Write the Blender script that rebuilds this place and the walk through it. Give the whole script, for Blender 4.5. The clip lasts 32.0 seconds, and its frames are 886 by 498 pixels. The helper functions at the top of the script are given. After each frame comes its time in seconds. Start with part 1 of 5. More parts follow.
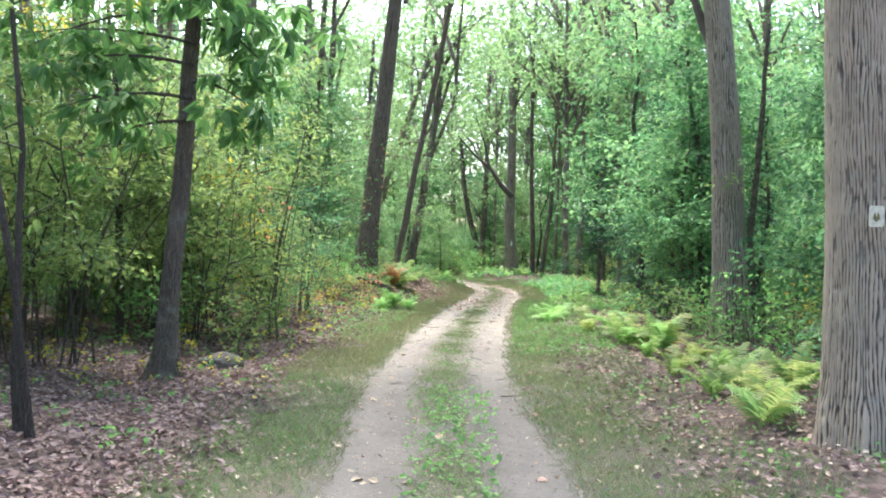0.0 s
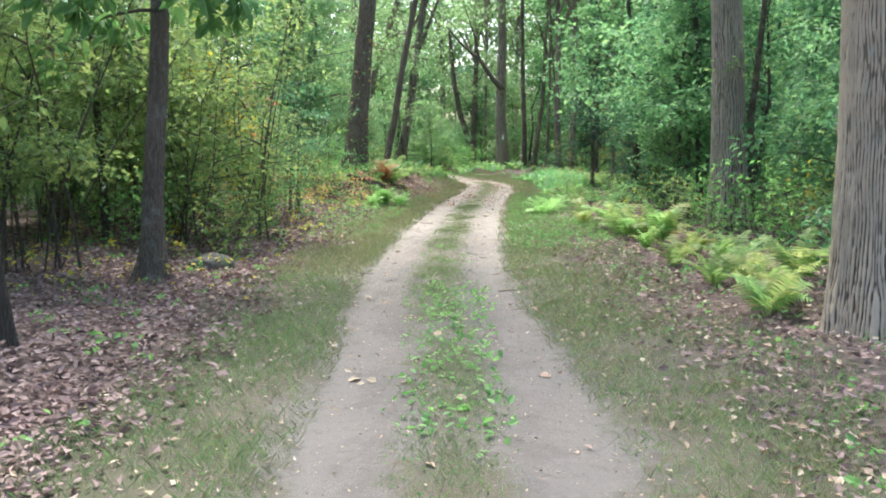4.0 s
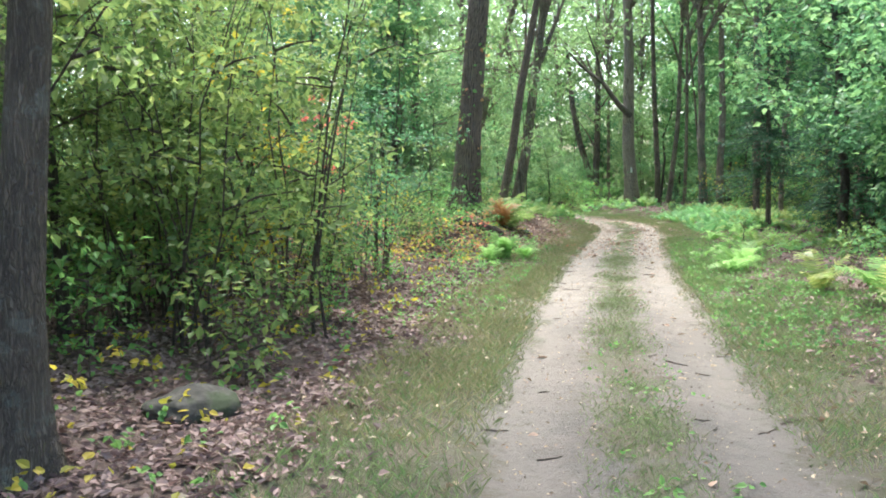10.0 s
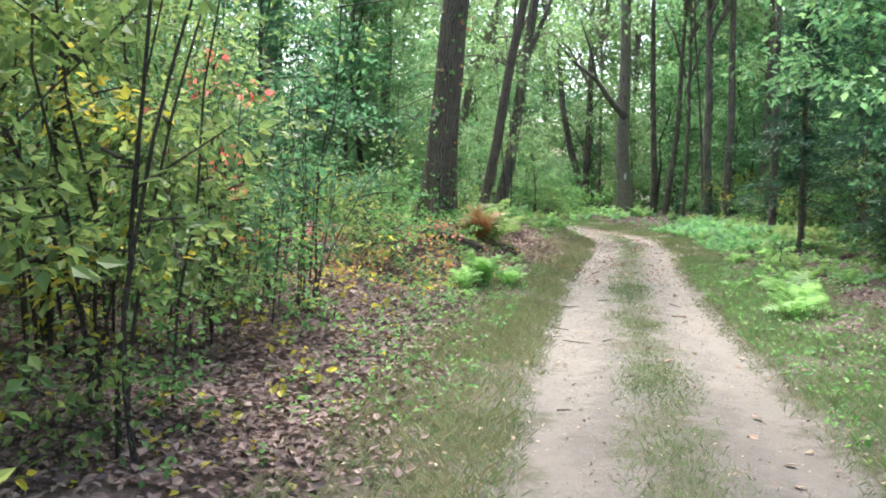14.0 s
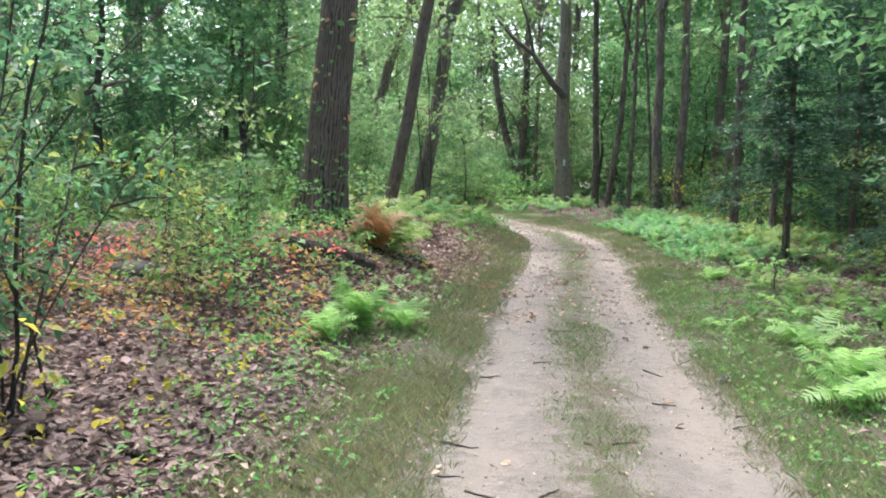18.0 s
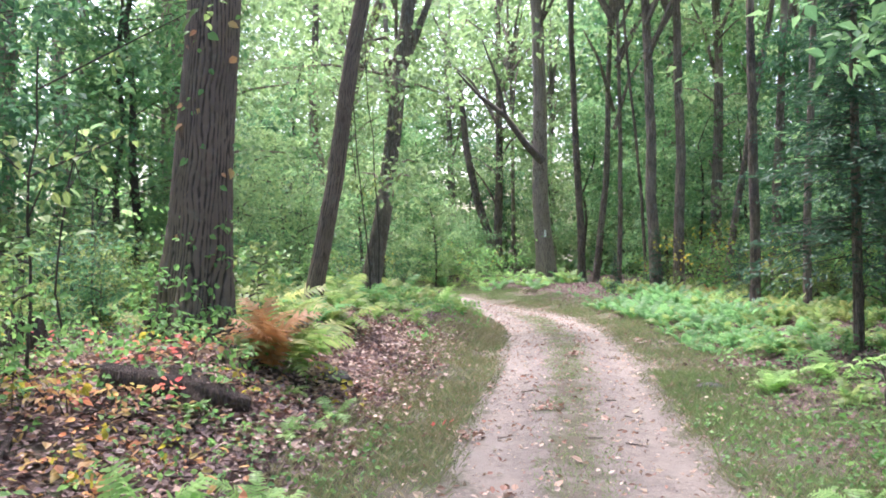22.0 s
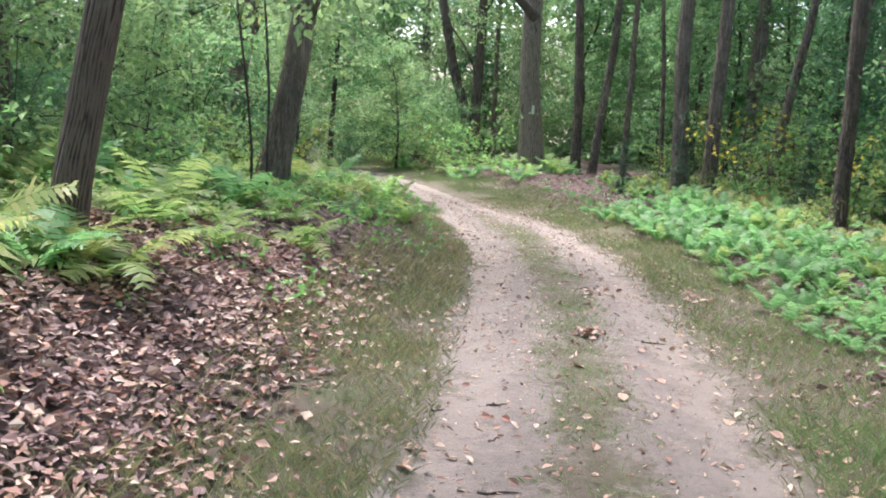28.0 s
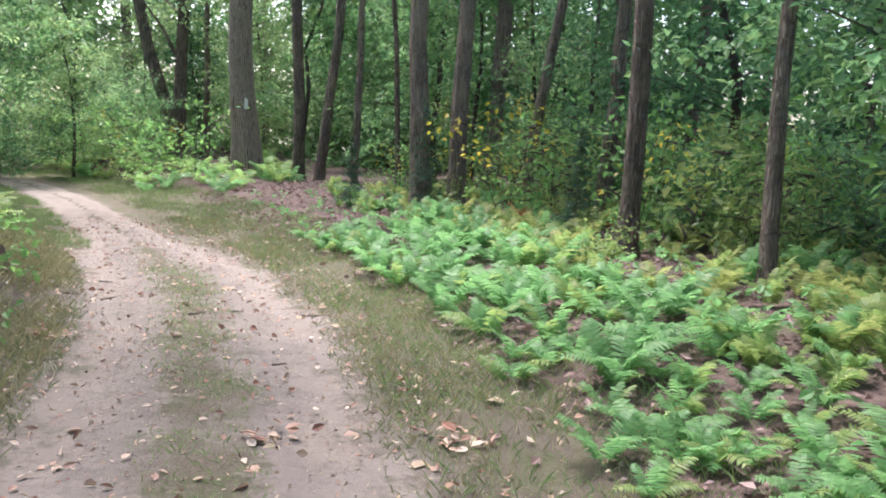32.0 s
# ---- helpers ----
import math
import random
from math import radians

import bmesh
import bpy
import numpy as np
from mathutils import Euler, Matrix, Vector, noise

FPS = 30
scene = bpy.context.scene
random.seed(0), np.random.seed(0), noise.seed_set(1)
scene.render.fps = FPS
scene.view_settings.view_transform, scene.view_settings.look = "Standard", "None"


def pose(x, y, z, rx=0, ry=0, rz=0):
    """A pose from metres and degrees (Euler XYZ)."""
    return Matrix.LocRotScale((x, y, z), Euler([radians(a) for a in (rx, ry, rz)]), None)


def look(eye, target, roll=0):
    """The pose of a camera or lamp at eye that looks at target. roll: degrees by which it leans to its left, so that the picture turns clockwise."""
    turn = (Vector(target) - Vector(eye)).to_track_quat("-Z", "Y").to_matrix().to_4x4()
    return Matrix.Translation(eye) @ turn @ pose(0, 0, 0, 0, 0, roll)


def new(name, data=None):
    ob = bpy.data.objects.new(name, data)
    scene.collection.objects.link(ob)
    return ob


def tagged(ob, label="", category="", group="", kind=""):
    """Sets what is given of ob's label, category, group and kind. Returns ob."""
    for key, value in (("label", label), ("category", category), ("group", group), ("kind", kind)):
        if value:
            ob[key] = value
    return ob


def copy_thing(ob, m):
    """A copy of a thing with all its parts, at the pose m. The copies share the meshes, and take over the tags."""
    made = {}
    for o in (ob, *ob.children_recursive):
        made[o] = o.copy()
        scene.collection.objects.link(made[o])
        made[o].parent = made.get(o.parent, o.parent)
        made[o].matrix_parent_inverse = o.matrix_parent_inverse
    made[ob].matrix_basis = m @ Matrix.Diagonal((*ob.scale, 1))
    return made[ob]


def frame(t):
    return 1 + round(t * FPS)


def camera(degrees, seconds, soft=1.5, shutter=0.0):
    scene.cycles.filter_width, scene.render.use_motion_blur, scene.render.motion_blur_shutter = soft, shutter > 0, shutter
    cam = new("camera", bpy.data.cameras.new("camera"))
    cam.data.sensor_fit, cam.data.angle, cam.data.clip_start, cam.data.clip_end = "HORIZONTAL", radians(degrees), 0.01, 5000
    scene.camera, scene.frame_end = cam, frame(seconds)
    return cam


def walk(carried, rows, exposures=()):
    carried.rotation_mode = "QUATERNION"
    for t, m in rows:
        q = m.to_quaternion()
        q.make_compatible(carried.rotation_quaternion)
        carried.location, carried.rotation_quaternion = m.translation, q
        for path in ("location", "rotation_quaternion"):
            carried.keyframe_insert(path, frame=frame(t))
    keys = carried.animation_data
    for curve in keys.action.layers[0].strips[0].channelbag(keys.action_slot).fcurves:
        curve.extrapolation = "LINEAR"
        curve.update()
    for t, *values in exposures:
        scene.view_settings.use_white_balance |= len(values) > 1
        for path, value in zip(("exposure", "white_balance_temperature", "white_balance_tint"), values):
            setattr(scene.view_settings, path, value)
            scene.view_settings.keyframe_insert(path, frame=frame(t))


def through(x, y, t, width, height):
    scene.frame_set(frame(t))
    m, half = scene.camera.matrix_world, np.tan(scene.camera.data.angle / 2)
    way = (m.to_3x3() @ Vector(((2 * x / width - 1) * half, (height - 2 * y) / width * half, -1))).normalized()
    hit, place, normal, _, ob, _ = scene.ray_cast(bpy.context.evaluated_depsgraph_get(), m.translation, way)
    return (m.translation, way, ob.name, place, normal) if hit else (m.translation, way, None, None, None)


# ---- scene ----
cam = camera(54.0, 32.0, soft=1.8)

PATH = [
    (0, (0.000, 0.000, 1.530), (-0.059, 1.999, 1.529), 1.68),
    (0.5, (0.046, -0.001, 1.529), (-0.114, 1.993, 1.546), 0.74),
    (1, (0.075, 0.008, 1.517), (-0.060, 2.004, 1.496), -0.13),
    (1.5, (0.079, 0.046, 1.511), (-0.002, 2.043, 1.425), -0.17),
    (2, (0.072, 0.058, 1.505), (0.028, 2.049, 1.325), -0.50),
    (2.5, (0.061, 0.072, 1.505), (0.022, 2.055, 1.250), -0.41),
    (4.5, (-0.072, 0.540, 1.462), (-0.121, 2.528, 1.248), 0.89),
    (5, (-0.117, 0.876, 1.441), (-0.231, 2.866, 1.282), 1.43),
    (5.5, (-0.209, 1.289, 1.457), (-0.307, 3.283, 1.330), 2.45),
    (6, (-0.237, 1.718, 1.481), (-0.393, 3.708, 1.351), 2.53),
    (6.5, (-0.320, 2.147, 1.465), (-0.487, 4.135, 1.321), 1.39),
    (7, (-0.344, 2.602, 1.445), (-0.454, 4.592, 1.282), 1.32),
    (7.5, (-0.435, 3.026, 1.412), (-0.429, 5.020, 1.264), 2.61),
    (8, (-0.524, 3.500, 1.406), (-0.482, 5.492, 1.230), 1.34),
    (8.5, (-0.556, 4.003, 1.427), (-0.605, 5.997, 1.284), 1.70),
    (9, (-0.630, 4.524, 1.431), (-0.775, 6.514, 1.284), -0.60),
    (9.5, (-0.622, 5.035, 1.415), (-0.855, 7.015, 1.250), 0.94),
    (10, (-0.683, 5.491, 1.400), (-0.967, 7.465, 1.251), -0.92),
    (10.5, (-0.692, 6.001, 1.385), (-0.968, 7.977, 1.237), 1.04),
    (11, (-0.745, 6.417, 1.362), (-1.055, 8.389, 1.241), 1.87),
    (11.5, (-0.791, 6.839, 1.349), (-1.116, 8.810, 1.253), -2.50),
    (12, (-0.849, 7.282, 1.351), (-1.169, 9.255, 1.272), -0.39),
    (12.5, (-0.917, 7.749, 1.366), (-1.201, 9.726, 1.268), -1.79),
    (13, (-0.905, 8.241, 1.356), (-1.142, 10.222, 1.216), 0.54),
    (13.5, (-0.921, 8.676, 1.353), (-1.170, 10.656, 1.218), 0.85),
    (15.5, (-0.829, 10.543, 1.584), (-1.025, 12.524, 1.395), 0.07),
    (16, (-0.804, 11.039, 1.591), (-0.976, 13.026, 1.429), -0.16),
    (16.5, (-0.751, 11.640, 1.569), (-0.831, 13.632, 1.406), -0.74),
    (17, (-0.753, 12.145, 1.539), (-0.842, 14.137, 1.385), -0.11),
    (17.5, (-0.729, 12.663, 1.528), (-0.800, 14.656, 1.387), -0.78),
    (18, (-0.690, 13.146, 1.517), (-0.787, 15.135, 1.336), 1.31),
    (18.5, (-0.654, 13.727, 1.502), (-0.602, 15.719, 1.328), -1.51),
    (19, (-0.624, 14.276, 1.508), (-0.521, 16.263, 1.302), -0.22),
    (19.5, (-0.594, 14.735, 1.494), (-0.525, 16.722, 1.285), -0.53),
    (20, (-0.562, 15.258, 1.492), (-0.508, 17.247, 1.292), 1.34),
    (20.5, (-0.552, 15.674, 1.474), (-0.663, 17.665, 1.326), 4.64),
    (21, (-0.487, 16.057, 1.471), (-0.747, 18.039, 1.407), 2.64),
    (21.5, (-0.409, 16.487, 1.477), (-0.634, 18.473, 1.422), 1.37),
    (22, (-0.392, 17.053, 1.483), (-0.450, 19.052, 1.479), -0.82),
    (22.5, (-0.365, 17.606, 1.475), (-0.358, 19.606, 1.443), -0.74),
    (23, (-0.366, 18.096, 1.451), (-0.288, 20.095, 1.451), -0.07),
    (23.5, (-0.383, 18.603, 1.436), (-0.247, 20.598, 1.380), -0.27),
    (24, (-0.376, 19.087, 1.428), (-0.300, 21.085, 1.402), 1.04),
    (24.5, (-0.328, 19.614, 1.422), (-0.187, 21.609, 1.364), 1.60),
    (25, (-0.226, 20.104, 1.420), (-0.084, 22.097, 1.353), 0.95),
    (25.5, (-0.200, 20.594, 1.424), (-0.044, 22.583, 1.285), 1.66),
    (26, (-0.142, 21.104, 1.413), (-0.065, 23.088, 1.166), 1.21),
    (26.5, (-0.154, 21.546, 1.395), (-0.226, 23.530, 1.155), 1.47),
    (28.5, (0.012, 23.098, 1.507), (0.024, 25.075, 1.209), 2.53),
    (29, (0.082, 23.517, 1.532), (0.023, 25.495, 1.241), -1.27),
    (29.5, (0.225, 23.934, 1.549), (0.159, 25.916, 1.290), -9.05),
    (30, (0.356, 24.464, 1.559), (0.379, 26.456, 1.378), -5.24),
    (30.5, (0.440, 25.062, 1.503), (0.662, 27.042, 1.334), 0.04),
    (31, (0.575, 25.618, 1.461), (1.108, 27.537, 1.275), 3.38),
    (31.5, (0.722, 26.124, 1.441), (1.276, 28.033, 1.219), 3.84),
    (32, (0.976, 26.592, 1.405), (1.543, 28.492, 1.142), 2.29),
]
EXPOSURES = [(0, 2.05, 6000, 10), (2, 1.84, 6000, 10), (6, 2.0, 6050, 9), (13, 1.92, 6000, 10), (17, 1.8, 5950, 14), (20.5, 1.98, 5900, 23), (22, 2.15, 5950, 29), (24, 2.1, 5950, 30), (25, 2.05, 5950, 28), (26, 1.95, 5950, 26), (29, 1.95, 6000, 24), (32, 1.97, 6000, 26)]
walk(cam, [(t, look(eye, target, roll)) for t, eye, target, roll in PATH], EXPOSURES)

# ---- light: a bright hazy sky and a soft sun high over the track ahead ----
SUN_HIGH, SUN_SIDE = radians(58), radians(-14)
world = bpy.data.worlds.new("forest_sky")
scene.world = world
world.use_nodes = True
sky = world.node_tree.nodes.new("ShaderNodeTexSky")
sky.sky_type, sky.sun_disc = "NISHITA", False
sky.sun_elevation, sky.sun_rotation = SUN_HIGH, SUN_SIDE
sky.air_density, sky.dust_density = 1.0, 4.0
back = world.node_tree.nodes["Background"]
world.node_tree.links.new(sky.outputs[0], back.inputs[0])
back.inputs[1].default_value = 0.15
sun = new("sun", bpy.data.lights.new("sun", "SUN"))
sun.data.energy, sun.data.angle, sun.data.color = 2.4, radians(14), (1.0, 0.95, 0.87)
aim = Vector((math.sin(SUN_SIDE) * math.cos(SUN_HIGH), math.cos(SUN_SIDE) * math.cos(SUN_HIGH), math.sin(SUN_HIGH)))
sun.matrix_world = look(aim * 60, (0, 20, 0))

rng = np.random.default_rng(7)


# ---- materials ----
class Nodes:
    """A node material, written by short calls."""

    def __init__(self, name):
        self.mat = bpy.data.materials.new(name)
        self.mat.use_nodes = True
        self.tree = self.mat.node_tree
        self.bsdf = self.tree.nodes["Principled BSDF"]
        self.out = self.tree.nodes["Material Output"]
        self.coord = self.tree.nodes.new("ShaderNodeTexCoord").outputs["Object"]

    def node(self, kind, **inputs):
        n = self.tree.nodes.new(kind)
        for key, value in inputs.items():
            self.put(n, int(key[1:]), value)
        return n

    def put(self, n, slot, value):
        if isinstance(value, bpy.types.NodeSocket):
            self.tree.links.new(value, n.inputs[slot])
        else:
            n.inputs[slot].default_value = value

    def scaled(self, x, y, z):
        n = self.node("ShaderNodeMapping", i0=self.coord)
        n.inputs["Scale"].default_value = (x, y, z)
        return n.outputs[0]

    def noise(self, scale, detail=4.0, rough=0.6, vector=None):
        n = self.node("ShaderNodeTexNoise", i0=vector or self.coord)
        n.inputs["Scale"].default_value, n.inputs["Detail"].default_value, n.inputs["Roughness"].default_value = scale, detail, rough
        return n.outputs[0]

    def voronoi(self, scale, vector=None, feature="F1"):
        n = self.node("ShaderNodeTexVoronoi", i0=vector or self.coord)
        n.feature = feature
        n.inputs["Scale"].default_value = scale
        return n

    def math(self, op, a, b=0.0):
        n = self.tree.nodes.new("ShaderNodeMath")
        n.operation = op
        self.put(n, 0, a), self.put(n, 1, b)
        return n.outputs[0]

    def ramp(self, value, *stops):
        n = self.node("ShaderNodeValToRGB", i0=value)
        while len(n.color_ramp.elements) < len(stops):
            n.color_ramp.elements.new(0.5)
        for e, (at, c) in zip(n.color_ramp.elements, stops):
            e.position, e.color = at, (*c, 1) if len(c) == 3 else c
        return n.outputs[0]

    def step(self, value, low, high):
        n = self.node("ShaderNodeMapRange", i0=value)
        n.interpolation_type = "SMOOTHSTEP"
        self.put(n, 1, low), self.put(n, 2, high)
        return n.outputs[0]

    def mix(self, factor, a, b):
        n = self.tree.nodes.new("ShaderNodeMix")
        n.data_type = "RGBA"
        self.put(n, 0, factor), self.put(n, 6, a if not isinstance(a, tuple) else (*a, 1)), self.put(n, 7, b if not isinstance(b, tuple) else (*b, 1))
        return n.outputs[2]

    def bump(self, height, strength=0.5, distance=0.02):
        n = self.tree.nodes.new("ShaderNodeBump")
        n.inputs["Strength"].default_value, n.inputs["Distance"].default_value = strength, distance
        self.tree.links.new(height, n.inputs["Height"])
        self.tree.links.new(n.outputs[0], self.bsdf.inputs["Normal"])

    def done(self, color, rough=0.8):
        self.put(self.bsdf, 0, color if not isinstance(color, tuple) else (*color, 1))
        self.put(self.bsdf, 2, rough)
        return self.mat


def leaf_material(name, *colors, through=0.52, rough=0.45):
    """Thin leaves: every leaf has its own tint out of the ramp, and light comes through them."""
    n = Nodes(name)
    geo = n.tree.nodes.new("ShaderNodeNewGeometry")
    stops = [(i / max(1, len(colors) - 1), c) for i, c in enumerate(colors)]
    tint = n.ramp(geo.outputs["Random Per Island"], *stops)
    blotch = n.noise(2.0, 3.0)
    col = n.mix(n.step(blotch, 0.35, 0.7), tint, n.mix(0.35, tint, tuple(min(1.0, 1.3 * v) for v in colors[-1])))
    n.done(col, rough)
    n.bsdf.inputs["Specular IOR Level"].default_value = 0.35
    thin = n.tree.nodes.new("ShaderNodeBsdfTranslucent")
    hue = n.tree.nodes.new("ShaderNodeHueSaturation")
    hue.inputs["Saturation"].default_value, hue.inputs["Value"].default_value = 1.03, 1.45
    n.tree.links.new(col, hue.inputs["Color"])
    n.tree.links.new(hue.outputs[0], thin.inputs[0])
    both = n.node("ShaderNodeMixShader", i0=through, i1=n.bsdf.outputs[0], i2=thin.outputs[0])
    n.tree.links.new(both.outputs[0], n.out.inputs[0])
    return n.mat


def bark_material(name, dark, light, furrow=1.0, lichen=0.0):
    n = Nodes(name)
    sway = n.noise(5.0, 3)
    push = n.node("ShaderNodeVectorMath", i0=n.scaled(1, 1, 0.11))
    push.operation = "ADD"
    wave = n.node("ShaderNodeCombineXYZ", i0=n.math("MULTIPLY", sway, 0.05), i1=n.math("MULTIPLY", n.noise(6.5, 3), 0.05), i2=n.math("MULTIPLY", n.noise(3.0, 2), 0.10))
    n.tree.links.new(wave.outputs[0], push.inputs[1])
    cracks = n.math("MULTIPLY", n.math("ABSOLUTE", n.math("SUBTRACT", n.noise(19 * furrow, 4, 0.55, push.outputs[0]), 0.5)), 2.6)
    plates = n.voronoi(30 * furrow, push.outputs[0], "DISTANCE_TO_EDGE").outputs[0]
    ridges = n.math("MINIMUM", cracks, n.math("ADD", plates, 0.10))
    fine = n.noise(70, 6, 0.75, n.scaled(1, 1, 0.2))
    big = n.noise(1.3, 4)
    worn = n.math("ADD", ridges, n.math("MULTIPLY", n.math("SUBTRACT", fine, 0.5), 0.25))
    col = n.mix(n.step(worn, -0.02, 0.30), dark, light)
    col = n.mix(n.math("MULTIPLY", n.step(fine, 0.4, 0.75), 0.4), col, tuple(0.7 * v for v in dark))
    col = n.mix(n.step(big, 0.42, 0.68), col, n.mix(0.5, col, tuple(1.25 * v for v in light)))
    if lichen:
        spots = n.math("MULTIPLY", n.step(n.noise(7, 6, 0.7), 0.52, 0.66), lichen)
        col = n.mix(spots, col, (0.36, 0.40, 0.34))
    n.bump(n.math("ADD", n.step(ridges, 0.0, 0.3), n.math("MULTIPLY", fine, 0.6)), 1.0, 0.04)
    return n.done(col, 0.9)


def plate_material(name, furrow, plate, lichen):
    """Bark of the nearest old trunks: the colour follows the ridges and furrows of their skin."""
    n = Nodes(name)
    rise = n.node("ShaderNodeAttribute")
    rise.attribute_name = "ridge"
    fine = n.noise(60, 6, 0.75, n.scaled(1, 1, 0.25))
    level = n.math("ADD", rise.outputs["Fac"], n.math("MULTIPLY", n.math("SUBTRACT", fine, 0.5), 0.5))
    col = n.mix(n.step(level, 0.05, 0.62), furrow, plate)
    col = n.mix(n.math("MULTIPLY", n.step(n.noise(2.2, 5, 0.7), 0.40, 0.68), 0.55), col, tuple(0.62 * v for v in plate))
    col = n.mix(n.math("MULTIPLY", n.step(n.noise(9, 6, 0.7), 0.54, 0.68), lichen), col, (0.33, 0.38, 0.30))
    n.bump(n.math("ADD", fine, n.math("MULTIPLY", n.noise(150, 4), 0.4)), 0.8, 0.012)
    return n.done(col, 0.9)


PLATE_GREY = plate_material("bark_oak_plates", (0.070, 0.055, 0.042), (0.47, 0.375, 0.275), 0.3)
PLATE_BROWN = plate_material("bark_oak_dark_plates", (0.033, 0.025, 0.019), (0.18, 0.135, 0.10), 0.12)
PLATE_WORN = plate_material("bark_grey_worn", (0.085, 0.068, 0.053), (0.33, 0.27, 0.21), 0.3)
BARK_BROWN = bark_material("bark_dark_brown", (0.07, 0.055, 0.045), (0.28, 0.21, 0.16), 1.0, 0.15)
BARK_SMOOTH = bark_material("bark_smooth_grey", (0.10, 0.079, 0.06), (0.27, 0.21, 0.155), 2.0, 0.35)
BARK_FAR = bark_material("bark_forest", (0.12, 0.094, 0.074), (0.36, 0.285, 0.215), 1.0, 0.25)
TWIG = bark_material("twig_bark", (0.07, 0.055, 0.043), (0.165, 0.135, 0.105), 3.0)

LEAF_SHRUB = leaf_material("leaf_yellow_green", (0.072, 0.128, 0.048), (0.115, 0.198, 0.068), (0.17, 0.258, 0.085), (0.29, 0.335, 0.11))
LEAF_YELLOW = leaf_material("leaf_yellow", (0.22, 0.24, 0.04), (0.34, 0.32, 0.05), (0.50, 0.40, 0.07))
LEAF_MAPLE = leaf_material("leaf_maple_green", (0.076, 0.168, 0.080), (0.110, 0.238, 0.108), (0.16, 0.31, 0.138), (0.24, 0.365, 0.145))
LEAF_DEEP = leaf_material("leaf_deep_green", (0.054, 0.130, 0.064), (0.082, 0.180, 0.086), (0.118, 0.240, 0.108))
LEAF_NEAR = leaf_material("leaf_dark_glossy", (0.068, 0.15, 0.05), (0.11, 0.215, 0.07), (0.155, 0.28, 0.085), rough=0.35)
LEAF_CANOPY = leaf_material("leaf_canopy", (0.135, 0.228, 0.10), (0.198, 0.305, 0.132), (0.26, 0.365, 0.155), through=0.5)
LEAF_MINT = leaf_material("leaf_pale_green", (0.115, 0.215, 0.102), (0.165, 0.285, 0.13), (0.225, 0.345, 0.152), (0.28, 0.365, 0.145))
LEAF_RED = leaf_material("leaf_red", (0.50, 0.09, 0.09), (0.62, 0.16, 0.14), (0.62, 0.28, 0.16))
LEAF_ORANGE = leaf_material("leaf_orange_yellow", (0.42, 0.18, 0.09), (0.50, 0.33, 0.13), (0.45, 0.40, 0.14), (0.52, 0.22, 0.16))
NEEDLE = leaf_material("conifer_needles", (0.030, 0.080, 0.046), (0.048, 0.116, 0.064), (0.072, 0.152, 0.076), through=0.2)
FERN_GREEN = leaf_material("fern_fresh_green", (0.175, 0.33, 0.10), (0.23, 0.40, 0.125), (0.31, 0.46, 0.16))
FERN_DEEP = leaf_material("fern_blue_green", (0.10, 0.235, 0.085), (0.135, 0.29, 0.108), (0.185, 0.345, 0.132))
FERN_YELLOW = leaf_material("fern_yellowing", (0.17, 0.26, 0.08), (0.25, 0.32, 0.10), (0.36, 0.36, 0.14))
FERN_RUST = leaf_material("fern_rust_brown", (0.36, 0.17, 0.065), (0.44, 0.225, 0.09), (0.38, 0.24, 0.115), through=0.3)
FERN_MID = leaf_material("fern_dull_green", (0.12, 0.22, 0.06), (0.17, 0.28, 0.08), (0.27, 0.33, 0.12))
GRASS = leaf_material("grass_olive", (0.12, 0.145, 0.07), (0.165, 0.195, 0.095), (0.25, 0.24, 0.145), (0.14, 0.20, 0.078), through=0.3, rough=0.6)
GRASS_FRESH = leaf_material("grass_fresh", (0.12, 0.205, 0.075), (0.165, 0.265, 0.10), (0.235, 0.30, 0.125), through=0.35, rough=0.6)
GRASS_DRY = leaf_material("grass_dry_tan", (0.22, 0.20, 0.10), (0.30, 0.27, 0.15), (0.38, 0.34, 0.21), (0.20, 0.22, 0.09), through=0.3, rough=0.7)
LITTER = leaf_material("leaf_litter_brown", (0.10, 0.066, 0.058), (0.175, 0.11, 0.097), (0.235, 0.158, 0.14), (0.32, 0.235, 0.205), through=0.1, rough=0.7)
# damp litter, its colour also darkened to stand for shade
LITTER_SHADED = leaf_material("leaf_litter_shaded_brown", (0.062, 0.042, 0.035), (0.12, 0.079, 0.066), (0.19, 0.128, 0.108), (0.31, 0.22, 0.185), through=0.1, rough=0.65)
LITTER_PALE = leaf_material("fallen_leaf_tan", (0.22, 0.12, 0.07), (0.34, 0.25, 0.16), (0.46, 0.40, 0.29), through=0.1, rough=0.7)
LITTER_MIX = leaf_material("fallen_leaf_russet", (0.15, 0.07, 0.05), (0.30, 0.15, 0.10), (0.40, 0.28, 0.20), (0.52, 0.43, 0.34), through=0.1, rough=0.7)
HERB = leaf_material("herb_green", (0.085, 0.20, 0.065), (0.14, 0.29, 0.09), (0.22, 0.38, 0.115))


